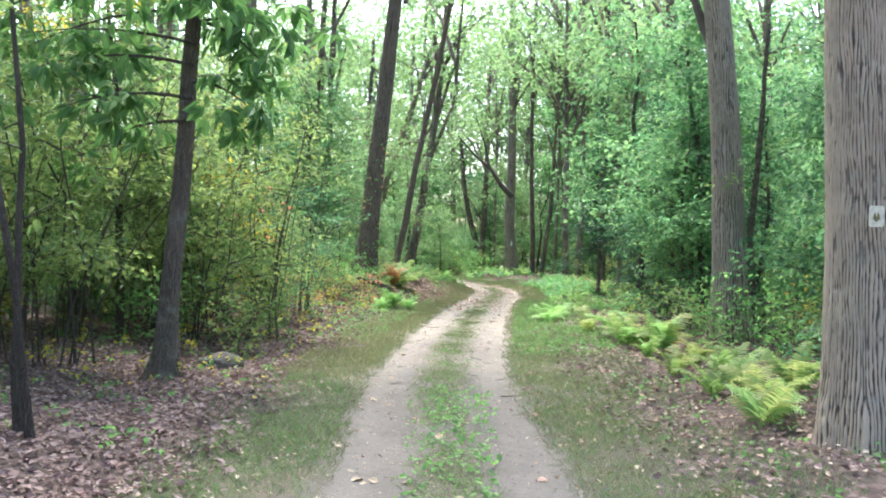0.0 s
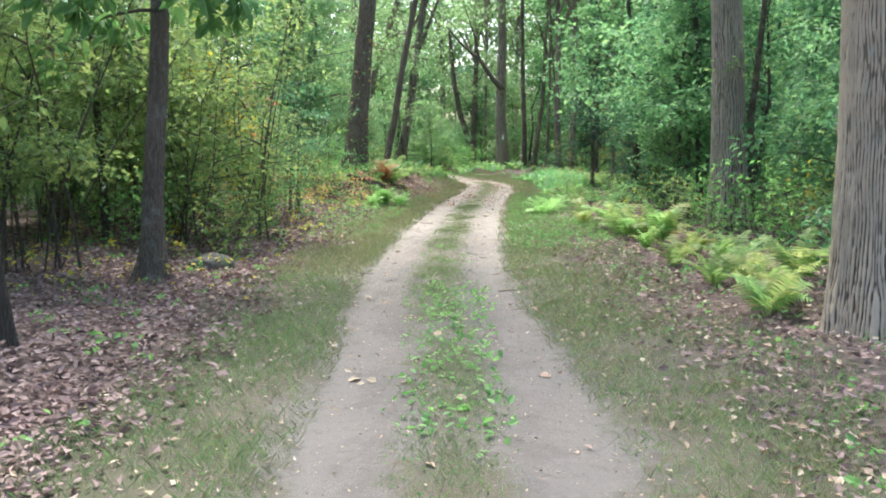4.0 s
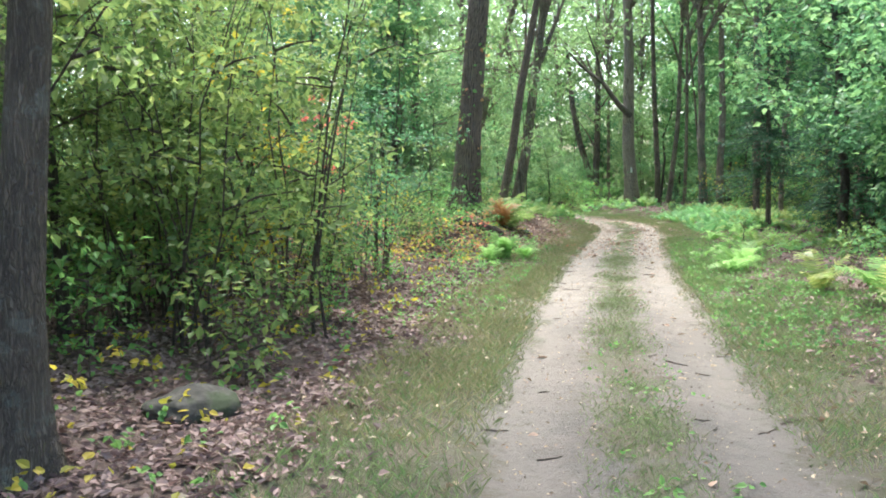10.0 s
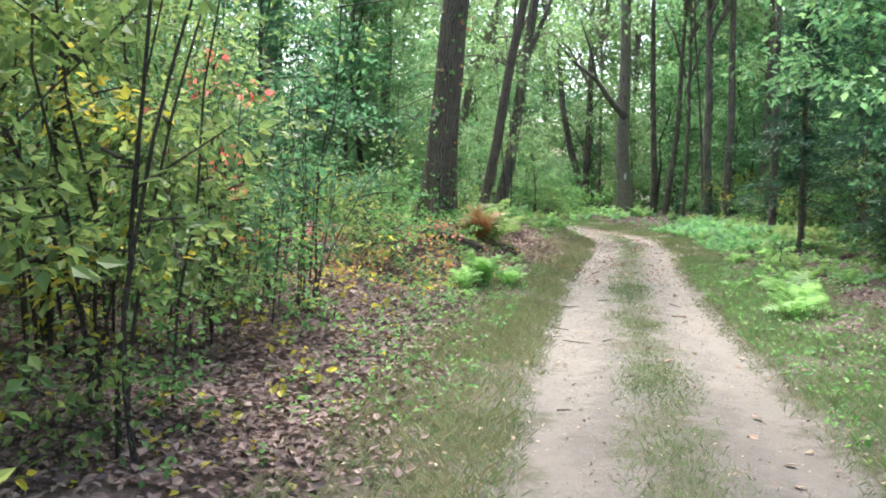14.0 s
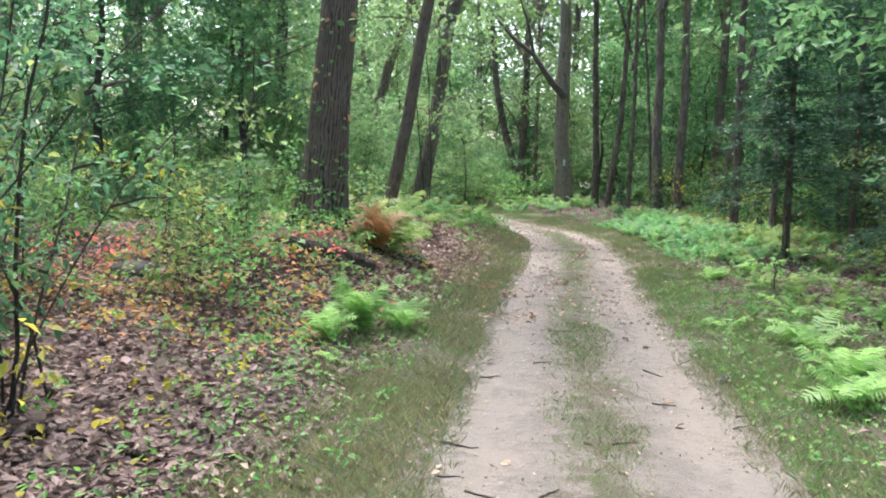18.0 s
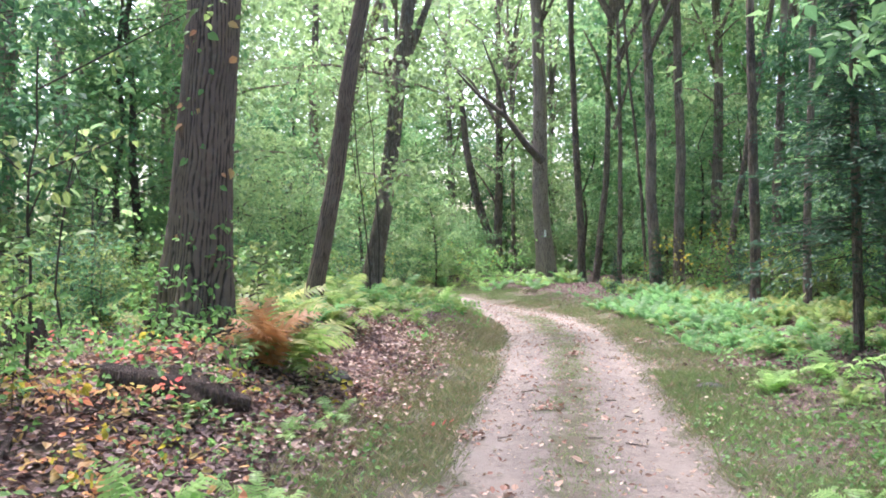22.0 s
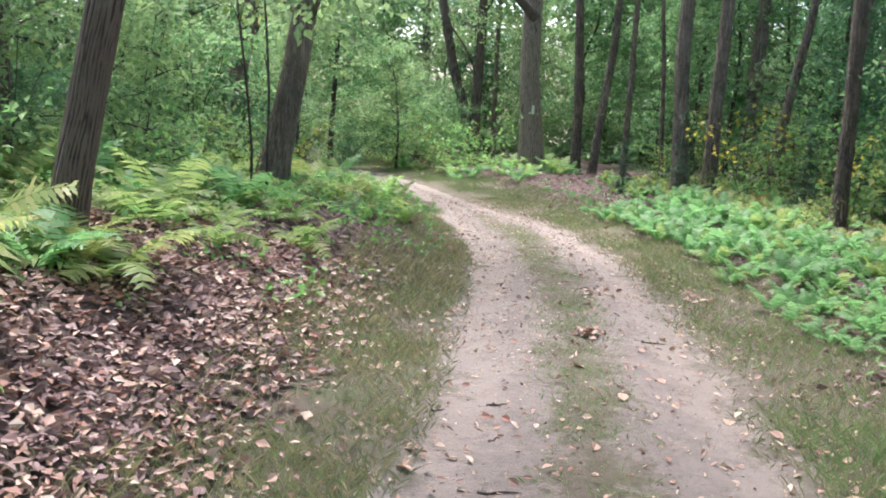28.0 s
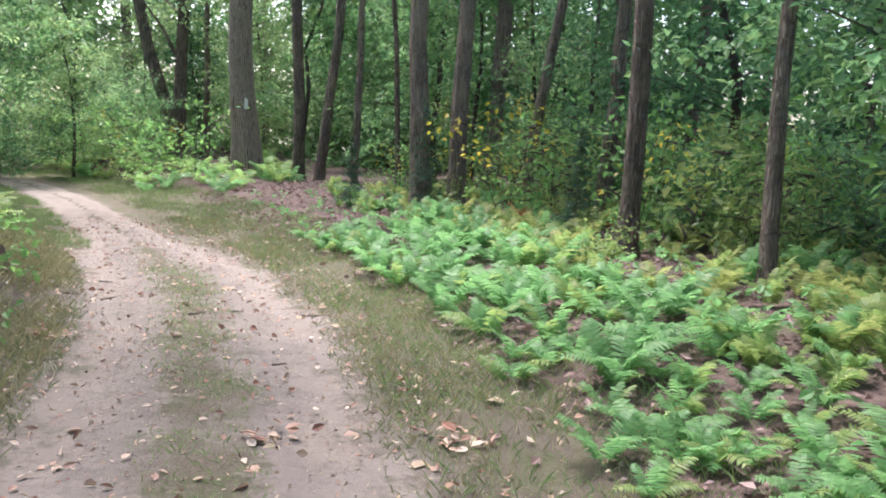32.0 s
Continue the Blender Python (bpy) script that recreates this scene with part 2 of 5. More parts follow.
def ground_material():
    """Pale worn earth in the ruts, with sunlight painted in farther on, grassy soil on the verges and the crown, dark
    leaf mould in the woods.
    """
    n = Nodes("forest_ground")
    side = n.node("ShaderNodeAttribute")
    side.attribute_name = "across"
    far = n.math("ABSOLUTE", side.outputs["Fac"])
    wob = n.math("MULTIPLY", n.math("SUBTRACT", n.noise(1.4, 6, 0.7), 0.5), 1.1)
    wob2 = n.math("MULTIPLY", n.math("SUBTRACT", n.noise(9.0, 6, 0.75), 0.5), 0.9)
    edge = n.math("ADD", n.math("ADD", far, wob), wob2)
    grit = n.noise(45, 6, 0.75)
    earth = n.mix(n.step(n.noise(0.55, 4), 0.35, 0.65), (0.150, 0.134, 0.115), (0.20, 0.172, 0.145))
    earth = n.mix(n.math("MULTIPLY", n.step(grit, 0.46, 0.68), 0.5), earth, (0.13, 0.11, 0.095))
    pebble = n.voronoi(38)
    earth = n.mix(n.math("MULTIPLY", n.step(pebble.outputs[0], 0.22, 0.10), 0.35), earth, (0.50, 0.46, 0.42))
    earth = n.mix(n.step(n.noise(2.6, 8, 0.75), 0.46, 0.66), earth, (0.16, 0.135, 0.115))
    soil = n.mix(n.step(n.noise(3.0, 5), 0.4, 0.65), (0.128, 0.108, 0.072), (0.10, 0.108, 0.05))
    soil = n.mix(n.step(grit, 0.5, 0.7), soil, (0.13, 0.105, 0.075))
    mould = n.mix(n.step(n.noise(8, 6, 0.7), 0.4, 0.65), (0.09, 0.062, 0.051), (0.20, 0.138, 0.115))
    mould = n.mix(n.step(n.noise(0.8, 3), 0.55, 0.7), mould, (0.07, 0.085, 0.035))
    # sunlight put into the colour: earth painted paler from about y 14 on
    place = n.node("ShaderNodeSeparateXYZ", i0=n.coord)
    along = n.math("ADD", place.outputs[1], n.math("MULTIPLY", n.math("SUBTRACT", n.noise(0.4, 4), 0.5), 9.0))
    sunlit = n.step(along, 10.0, 17.0)
    earth = n.mix(n.math("MULTIPLY", sunlit, 0.5), earth, n.mix(n.step(n.noise(5.0, 6, 0.7), 0.4, 0.65), (0.30, 0.262, 0.215), (0.225, 0.19, 0.157)))
    wheel = n.math("MULTIPLY", n.step(edge, 0.40, 0.62), n.step(edge, 0.95, 0.74))
    # worn wheel ruts, paler still where the sunlight is painted in
    earth = n.mix(n.math("MULTIPLY", wheel, 0.55), earth, n.mix(sunlit, (0.225, 0.20, 0.172), n.mix(n.step(n.noise(0.7, 4), 0.4, 0.6), (0.30, 0.262, 0.22), (0.325, 0.273, 0.222))))
    crown = n.step(edge, 0.30, 0.06)
    verge = n.step(edge, 0.70, 1.12)
    woods = n.step(edge, 1.65, 2.1)
    col = n.mix(n.math("MULTIPLY", crown, n.step(n.noise(1.2, 5, 0.7), 0.30, 0.52)), earth, soil)
    col = n.mix(verge, col, soil)
    col = n.mix(woods, col, mould)
    n.bump(n.math("ADD", n.noise(16, 8, 0.75), n.math("MULTIPLY", grit, 0.5)), 0.9, 0.04)
    return n.done(col, 0.95)


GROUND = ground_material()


def plain(name, color, rough=0.7, grain=30.0):
    n = Nodes(name)
    return n.done(n.mix(n.step(n.noise(grain, 5), 0.35, 0.7), color, tuple(0.72 * v for v in color)), rough)


def stone_material():
    n = Nodes("mossy_stone")
    col = n.mix(n.step(n.noise(9, 6, 0.7), 0.4, 0.65), (0.055, 0.05, 0.042), (0.115, 0.105, 0.088))
    col = n.mix(n.step(n.noise(3, 5), 0.5, 0.62), col, (0.05, 0.065, 0.03))
    n.bump(n.noise(22, 8, 0.75), 0.8, 0.03)
    return n.done(col, 0.9)


STONE = stone_material()
SIGN_FACE = plain("sign_cream", (0.72, 0.66, 0.50), 0.5)
SIGN_MARK = plain("sign_print", (0.20, 0.17, 0.07), 0.6)
BLAZE = plain("blaze_white_paint", (0.80, 0.80, 0.77), 0.6, 60)
ROT = bark_material("rotten_wood", (0.035, 0.026, 0.02), (0.14, 0.095, 0.07), 1.5)


# ---- mesh building ----
def mesh_of(name, verts, faces, mat, smooth=False):
    """A mesh from arrays: verts (n, 3) and faces (m, 3 or 4)."""
    verts, faces = np.asarray(verts, np.float32), np.asarray(faces, np.int32)
    me = bpy.data.meshes.new(name)
    m, k = faces.shape
    me.vertices.add(len(verts)), me.loops.add(m * k), me.polygons.add(m)
    me.vertices.foreach_set("co", verts.ravel())
    me.loops.foreach_set("vertex_index", faces.ravel())
    me.polygons.foreach_set("loop_start", np.arange(0, m * k, k, dtype=np.int32))
    me.polygons.foreach_set("use_smooth", np.full(m, smooth))
    me.update(calc_edges=True)
    me.materials.append(mat)
    return me


def part(name, me, parent, label=""):
    ob = new(name, me)
    ob.parent = parent
    if label:
        ob["label"] = label
    return ob


def thing(name, x, y, z, label, category, group="", kind=""):
    ob = new(name)
    ob.location = (x, y, z)
    return tagged(ob, label, category, group, kind)


def unit(v):
    return v / np.maximum(np.linalg.norm(v, axis=-1, keepdims=True), 1e-9)


def tube(points, radii, sides=10, rough=0.0, seed=0, flare=0.0):
    """A tapering round stem through points; rough: uneven skin; flare: root swelling at the foot."""
    r = np.random.default_rng(seed)
    pts, radii = np.asarray(points, float), np.asarray(radii, float)
    ahead = unit(np.gradient(pts, axis=0))
    ref = np.array([1.0, 0.13, 0.0]) if abs(ahead[0][0]) < 0.9 else np.array([0.0, 1.0, 0.0])
    a = unit(np.cross(ahead, ref))
    b = np.cross(ahead, a)
    ang = np.linspace(0, 2 * np.pi, sides, endpoint=False)
    lobes = 1 + rough * (np.sin(3 * ang + r.uniform(0, 6)) * 0.5 + np.sin(5 * ang + r.uniform(0, 6)) * 0.35)
    ring = radii[:, None] * lobes[None] * (1 + rough * r.normal(0, 0.35 if sides < 25 else 0.12, (len(pts), sides)))
    if sides > 24:
        drift = np.cumsum(r.normal(0, 0.12, len(pts)))[:, None]
        ring *= 1 + 0.022 * np.sin(13 * ang[None] + drift) + 0.016 * np.sin(21 * ang[None] - 1.7 * drift)
    if flare:
        up = np.linalg.norm(pts - pts[0], axis=1)
        ring *= 1 + flare * np.exp(-up / (2.2 * radii[0]))[:, None] * (1 + 0.5 * np.sin(4 * ang + r.uniform(0, 6)))[None]
    v = pts[:, None] + ring[..., None] * (np.cos(ang)[None, :, None] * a[:, None] + np.sin(ang)[None, :, None] * b[:, None])
    n = len(pts)
    i, j = np.meshgrid(np.arange(n - 1), np.arange(sides), indexing="ij")
    k = (j + 1) % sides
    f = np.stack([i * sides + j, (i + 1) * sides + j, (i + 1) * sides + k, i * sides + k], -1).reshape(-1, 4)
    return v.reshape(-1, 3), f


def lattice(a, b, turns, seed):
    """Smooth noise on a sheet that closes after the given number of cells in a."""
    table = np.random.default_rng(seed).uniform(0, 1, (turns, 997))
    i, j = np.floor(a).astype(int), np.floor(b).astype(int)
    fa, fb = a - i, b - j
    fa, fb = fa * fa * (3 - 2 * fa), fb * fb * (3 - 2 * fb)
    top = table[i % turns, j % 997] * (1 - fa) + table[(i + 1) % turns, j % 997] * fa
    low = table[i % turns, (j + 1) % 997] * (1 - fa) + table[(i + 1) % turns, (j + 1) % 997] * fa
    return top * (1 - fb) + low * fb


def old_trunk(points, radii, ridges, depth, seed, flare, mat):
    """A thick trunk whose bark stands out in long broken ridges."""
    pts, radii = np.asarray(points, float), np.asarray(radii, float)
    up = np.concatenate([[0], np.cumsum(np.linalg.norm(np.diff(pts, axis=0), axis=1))])
    t = np.concatenate([np.arange(0, 6.5, 0.035), np.arange(6.5, up[-1], 0.4)])
    line = np.stack([np.interp(t, up, pts[:, c]) for c in range(3)], 1)
    rad = np.interp(t, up, radii)
    sides = ridges * 5
    ang = np.linspace(0, 2 * np.pi, sides, endpoint=False)
    A, H = np.meshgrid(ang / (2 * np.pi), t)
    drift = (lattice(A * ridges / 2, H / 0.30, ridges // 2, seed) - 0.5) * 1.3 + (lattice(A * 7, H / 1.1, 7, seed + 1) - 0.5) * 1.2
    cell = A * ridges + drift
    wave = np.abs((cell % 1.0) - 0.5) * 2
    block = lattice(np.floor(cell) + 0.5, H / 0.17 + np.floor(cell) * 0.61, ridges * 3, seed + 2)
    rough = lattice(A * ridges * 2, H / 0.05, ridges * 2, seed + 4)
    ridge = np.clip((0.92 - wave) * 1.7, 0, 1) ** 0.8
    ridge = np.clip(ridge * np.clip(0.25 + 1.25 * block, 0, 1) + 0.8 * (rough - 0.5), 0, 1)
    swell = 1 + 0.05 * (lattice(A * 5, H / 1.2, 5, seed + 3) - 0.5)
    feet = 1 + flare * np.exp(-H / (2.0 * radii[0])) * (1 + 0.6 * np.sin(5 * 2 * np.pi * A + seed))
    ring = rad[:, None] * swell * feet - depth * (1 - ridge)
    v = line[:, None] + np.stack([ring * np.cos(2 * np.pi * A), ring * np.sin(2 * np.pi * A), np.zeros_like(A)], -1)
    n = len(t)
    i, j = np.meshgrid(np.arange(n - 1), np.arange(sides), indexing="ij")
    k = (j + 1) % sides
    f = np.stack([i * sides + j, i * sides + k, (i + 1) * sides + k, (i + 1) * sides + j], -1).reshape(-1, 4)
    me = mesh_of("trunk", v.reshape(-1, 3), f, mat, True)
    me.attributes.new("ridge", "FLOAT", "POINT").data.foreach_set("value", ridge.ravel().astype(np.float32))
    return me


def joined(pieces):
    vs, fs, at = [], [], 0
    for v, f in pieces:
        vs.append(v), fs.append(np.asarray(f) + at)
        at += len(v)
    return np.concatenate(vs), np.concatenate(fs)


def leaf_arrays(base, ahead, normal, length, width, fine=False):
    """One folded leaf for each row; fine leaves have a rounder outline."""
    ahead, s = unit(ahead), None
    s = unit(np.cross(normal, ahead))
    up = np.cross(ahead, s)
    L, W = length[:, None], width[:, None]
    if fine:
        rows = [base, base + ahead * L * 0.30 + s * W * 0.46 + up * W * 0.10, base + ahead * L * 0.66 + s * W * 0.36 + up * W * 0.06,
                base + ahead * L - up * L * 0.12, base + ahead * L * 0.66 - s * W * 0.36 + up * W * 0.06, base + ahead * L * 0.30 - s * W * 0.46 + up * W * 0.10]
        tri = [(0, 1, 2), (0, 2, 3), (0, 3, 4), (0, 4, 5)]
    else:
        rows = [base, base + ahead * L * 0.42 + s * W * 0.5 + up * W * 0.14, base + ahead * L - up * L * 0.10, base + ahead * L * 0.42 - s * W * 0.5 + up * W * 0.14]
        tri = [(0, 1, 2), (0, 2, 3)]
    k = len(rows)
    v = np.stack(rows, 1).reshape(-1, 3)
    f = (np.arange(len(base))[:, None, None] * k + np.array(tri)[None]).reshape(-1, 3)
    return v, f


def sprays(r, centers, count, spread, length, flat=0.35, droop=0.25, slim=0.6, fine=False):
    """Flat sprays of leaves about the given twig ends."""
    c = np.repeat(centers, count, axis=0)
    n = len(c)
    nrm = np.repeat(unit(r.normal(0, flat, (len(centers), 3)) + (0, 0, 1)), count, axis=0)
    nrm = unit(nrm + r.normal(0, 0.28, (n, 3)))
    th, rad = r.uniform(0, 2 * np.pi, n), spread * np.sqrt(r.uniform(0.02, 1, n))
    flatdir = np.stack([np.cos(th), np.sin(th), np.zeros(n)], 1)
    ahead = flatdir - nrm * (flatdir * nrm).sum(1, keepdims=True)
    base = c + ahead * rad[:, None] * np.repeat(r.uniform(0.6, 1.3, len(centers)), count)[:, None]
    base[:, 2] += r.normal(0, 0.10 * spread, n) - droop * rad * 0.6
    ahead = unit(ahead + r.normal(0, 0.45, (n, 3)) - (0, 0, droop))
    ln = length * r.uniform(0.55, 1.25, n)
    return leaf_arrays(base, ahead, nrm, ln, ln * slim, fine)


# ---- the ground ----
LINE = [(-0.05, -40), (-0.05, 0), (-0.06, 5.8), (-0.27, 9), (-0.24, 12.5), (-0.15, 15), (0.12, 20), (0.5, 24.8), (0.78, 27.3), (1.03, 30.5), (1.06, 33), (0.84, 35.3), (0.42, 37.3), (-0.2, 39.8),
        (-1.4, 44.3), (-3.4, 49), (-8.4, 56), (-22, 68), (-60, 90)]


def spline(points, n=12):
    p = np.asarray(points, float)
    p = np.vstack([2 * p[0] - p[1], p, 2 * p[-1] - p[-2]])
    out = []
    for a, b, c, d in zip(p[:-3], p[1:-2], p[2:-1], p[3:]):
        t = np.linspace(0, 1, n, endpoint=False)[:, None]
        out.append(0.5 * (2 * b + (c - a) * t + (2 * a - 5 * b + 4 * c - d) * t**2 + (3 * b - a - 3 * c + d) * t**3))
    return np.vstack(out + [p[-2:-1]])


TRACK = spline(LINE, 8)


def across(x, y):
    """How far a place lies from the middle of the track: to its right above 0, to its left below 0."""
    p = np.stack([np.ravel(x), np.ravel(y)], 1)
    best, side = np.full(len(p), 1e9), np.zeros(len(p))
    for a, b in zip(TRACK[:-1], TRACK[1:]):
        d = b - a
        t = np.clip(((p - a) @ d) / (d @ d), 0, 1)
        q = p - a - t[:, None] * d
        dist = np.hypot(*q.T)
        near = dist < best
        best = np.where(near, dist, best)
        side = np.where(near, np.where(d[0] * q[:, 1] - d[1] * q[:, 0] > 0, -1.0, 1.0), side)
    return (best * side).reshape(np.shape(x))


def smooth(v, a, b):
    t = np.clip((np.asarray(v, float) - a) / (b - a), 0, 1)
    return t * t * (3 - 2 * t)


def height(x, y, u=None):
    """The ground: two worn ruts, a low bank on both sides that grows towards the bend on the left."""
    x, y = np.asarray(x, float), np.asarray(y, float)
    u = across(x, y) if u is None else u
    bank_l = np.interp(y, [0, 8, 20, 24, 28, 34, 37, 50], [0.06, 0.10, 0.17, 0.60, 0.64, 0.62, 0.35, 0.3])
    lip = np.interp(y, [26, 30, 36, 41], [0.0, 0.22, 0.24, 0.0]) * smooth(-u, 1.0, 1.75)
    z = np.where(u < 0, lip + (bank_l - lip) * smooth((-u - 1.4) / np.interp(y, [19, 23.5, 29, 33], [3.2, 1.7, 1.9, 3.2]), 0, 1), np.interp(y, [6, 24, 30], [0.06, 0.14, 0.22]) * smooth(u, 1.4, 3.4))
    rut = np.exp(-(((np.abs(u) - 0.68) / 0.28) ** 2))
    z = z - 0.045 * rut
    z = z + 0.05 * smooth(np.abs(u), 1.0, 2.5) * (np.sin(1.7 * x + 0.6 * y) * np.cos(1.3 * y - 0.4 * x) + 0.6 * np.sin(4.1 * x + 1.0) * np.sin(3.7 * y))
    z = z + 0.012 * np.sin(7.3 * x + 2.1 * y) * np.sin(6.1 * y - 1.7 * x)
    return z


def stand(x, y):
    return float(height(np.array([x]), np.array([y]))[0])


def build_ground():
    xs = np.concatenate([-np.geomspace(1500, 14, 16), np.arange(-13, -4.5, 0.5), np.arange(-4.5, 5.0, 0.1), np.arange(5, 13.5, 0.5), np.geomspace(14, 1500, 16)])
    ys = np.concatenate([-np.geomspace(1500, 8, 12), np.arange(-7, 1, 0.5), np.arange(1, 46, 0.2), np.arange(46, 62, 0.5), np.geomspace(63, 1500, 16)])
    X, Y = np.meshgrid(xs, ys)
    u = across(X, Y)
    Z = height(X, Y, u)
    nx, ny = len(xs), len(ys)
    i, j = np.meshgrid(np.arange(ny - 1), np.arange(nx - 1), indexing="ij")
    f = np.stack([i * nx + j, i * nx + j + 1, (i + 1) * nx + j + 1, (i + 1) * nx + j], -1).reshape(-1, 4)
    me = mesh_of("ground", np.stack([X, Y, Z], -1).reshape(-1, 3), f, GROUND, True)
    far = np.abs(u)
    lane = np.where(far < 0.45, np.maximum(0.5, far * 2), 1.0 + (far - 0.45) * 0.45)
    bend = smooth(Y, 35, 39)
    u = np.sign(u) * (far * (1 - bend) + lane * bend)
    me.attributes.new("across", "FLOAT", "POINT").data.foreach_set("value", u.ravel().astype(np.float32))
    tagged(new("ground", me), "forest floor with a worn two-rut dirt track, grassy verges and leaf mould", "ground", kind="structure")


build_ground()


# ---- trees ----
def crown_mesh(name, r, centers, count, spread, length, mat, **kw):
    return mesh_of(name, *sprays(r, np.asarray(centers, float), count, spread, length, **kw), mat)


def high_crown(seed, low, high, wide, clumps=150, count=16):
    """Twig ends of a tall tree's crown, in uneven tiers with gaps."""
    r = np.random.default_rng(seed)
    main = np.stack([r.normal(0, 0.5, 9) * wide, r.normal(0, 0.5, 9) * wide, r.uniform(low, high, 9)], 1)
    pick = main[r.integers(0, 9, clumps)]
    return pick + r.normal(0, 1, (clumps, 3)) * (0.30 * wide, 0.30 * wide, 0.13 * (high - low)), main


HIGH = []
for s in range(4):
    ends, main = high_crown(40 + s, 8.5, 15.5, 3.2, 80)
    r = np.random.default_rng(60 + s)
    limbs = []
    for k, m in enumerate(main):
        start = np.array([0, 0, max(6.0, m[2] - 2.5)])
        mid = (start + m) / 2 + (0, 0, 0.4)
        limbs.append(mesh_of("limb", *tube([start, mid, m], [0.07, 0.05, 0.02], 6, 0.1, k), BARK_FAR, True))
    HIGH.append((crown_mesh("crown", r, ends, 13, 0.75, 0.27, LEAF_CANOPY, flat=0.5), limbs))


BRANCHY = []
for s in range(4):
    r = np.random.default_rng(70 + s)
    limbs, ends = [], []
    for k in range(11):
        h, th, reach = r.uniform(2.2, 9.0), r.uniform(0, 6.283), r.uniform(1.2, 2.6)
        a, b = np.array([0, 0, h]), np.array([math.cos(th) * reach, math.sin(th) * reach, h + r.uniform(-0.1, 0.9)])
        limbs.append(mesh_of("limb", *tube([a, (a + b) / 2 + (0, 0, 0.15), b], [0.035, 0.025, 0.008], 5, 0.1, k), BARK_FAR, True))
        ends.append(a + (b - a) * r.uniform(0.3, 1.1, (13, 1)) + r.normal(0, 0.38, (13, 3)) * (1, 1, 0.5))
    BRANCHY.append((crown_mesh("foliage", r, np.concatenate(ends), 15, 0.45, 0.15, LEAF_CANOPY, flat=0.35), limbs))


def tall_tree(x, y, radius, lean=(0.0, 0.0), mat=BARK_FAR, label="tall forest tree with a straight dark trunk", tall=14.0, bend=0.0, sides=14, crown=True, seed=0, group="forest trees", flare=0.5, extra=(), leafy=False, shade_crowns=None, plates=0):
    """A trunk on the ground at x, y that leans by metres per metre, with limbs and a crown high up. Unseen crowns can
    be added to shade the ground.
    """
    z = stand(x, y) - 0.06
    ob = thing("tree", x, y, z, label, "tree", group)
    t = np.concatenate([[0, 0.12, 0.3, 0.55], np.linspace(0.9, tall, 16)])
    r = np.random.default_rng(seed + 1)
    wob = np.cumsum(r.normal(0, 0.022, (len(t), 2)), 0) * np.minimum(1, t / 2)[:, None]
    px = lean[0] * t + bend * np.sin(t / tall * np.pi * 1.3) + wob[:, 0]
    py = lean[1] * t + wob[:, 1]
    rad = radius * (1 - 0.62 * t / tall)
    line = np.stack([px, py, t], 1)
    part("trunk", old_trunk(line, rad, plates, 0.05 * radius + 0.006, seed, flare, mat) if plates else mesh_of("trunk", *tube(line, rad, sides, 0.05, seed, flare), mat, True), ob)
    for pts, rr in extra:
        part("limb", mesh_of("limb", *tube(pts, rr, 8, 0.08, seed + 5), mat, True), ob)
    if crown:
        me, limbs = HIGH[seed % 4]
        turn = Matrix.Translation((lean[0] * 10, lean[1] * 10, tall - 14)) @ Matrix.Rotation(seed * 1.7, 4, "Z")
        for m in limbs:
            part("limb", m, ob).matrix_local = turn
        part("crown", me, ob).matrix_local = turn
        # extra crowns above the view, added only to shade the ground below
        for dx, dy, dz in shade_crowns or ():
            part("crown", HIGH[(seed + 1) % 4][0], ob).matrix_local = Matrix.Translation((dx, dy, dz)) @ Matrix.Rotation(dx, 4, "Z")
    if leafy:
        me, limbs = BRANCHY[seed % 4]
        turn = Matrix.Translation((lean[0] * 5, lean[1] * 5, 0)) @ Matrix.Rotation(seed * 2.3, 4, "Z")
        for m in limbs:
            part("limb", m, ob).matrix_local = turn
        part("foliage", me, ob).matrix_local = turn
    return ob


# the trees along the track
near_left = tall_tree(-3.2, 9.1, 0.108, (0.082, 0.0), BARK_SMOOTH, "slender dark smooth-barked tree leaning over the leafy verge", 10.0, sides=18, crown=False, seed=3, group="", flare=1.1)
sign_tree = tall_tree(3.17, 7.0, 0.29, (-0.02, 0.0), PLATE_GREY, "big oak with deeply furrowed grey bark and a small sign", 15.0, plates=62, seed=5, group="", flare=0.22, shade_crowns=[(-3.0, 1.5, -0.5), (-4.0, 4.0, 0.0)])
old_right = tall_tree(4.5, 14.8, 0.29, (-0.06, 0.0), PLATE_WORN, "large grey tree among saplings, leaning a little, forked high up", 14.0, plates=40, seed=6, group="", shade_crowns=[(-4.2, -1.0, 0.0), (-3.2, 1.6, 0.6)],
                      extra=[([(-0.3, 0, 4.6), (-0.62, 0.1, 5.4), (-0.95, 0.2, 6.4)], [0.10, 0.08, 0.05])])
oak = tall_tree(-3.05, 25.3, 0.295, (0.10, 0.0), PLATE_BROWN, "dark oak with rough bark and climbing vine leaves", 15.0, plates=42, seed=9, group="", flare=0.6, shade_crowns=[(-2.8, -1.0, -0.5)])
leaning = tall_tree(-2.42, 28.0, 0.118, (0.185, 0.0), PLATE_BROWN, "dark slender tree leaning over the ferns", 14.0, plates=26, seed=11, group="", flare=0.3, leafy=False)
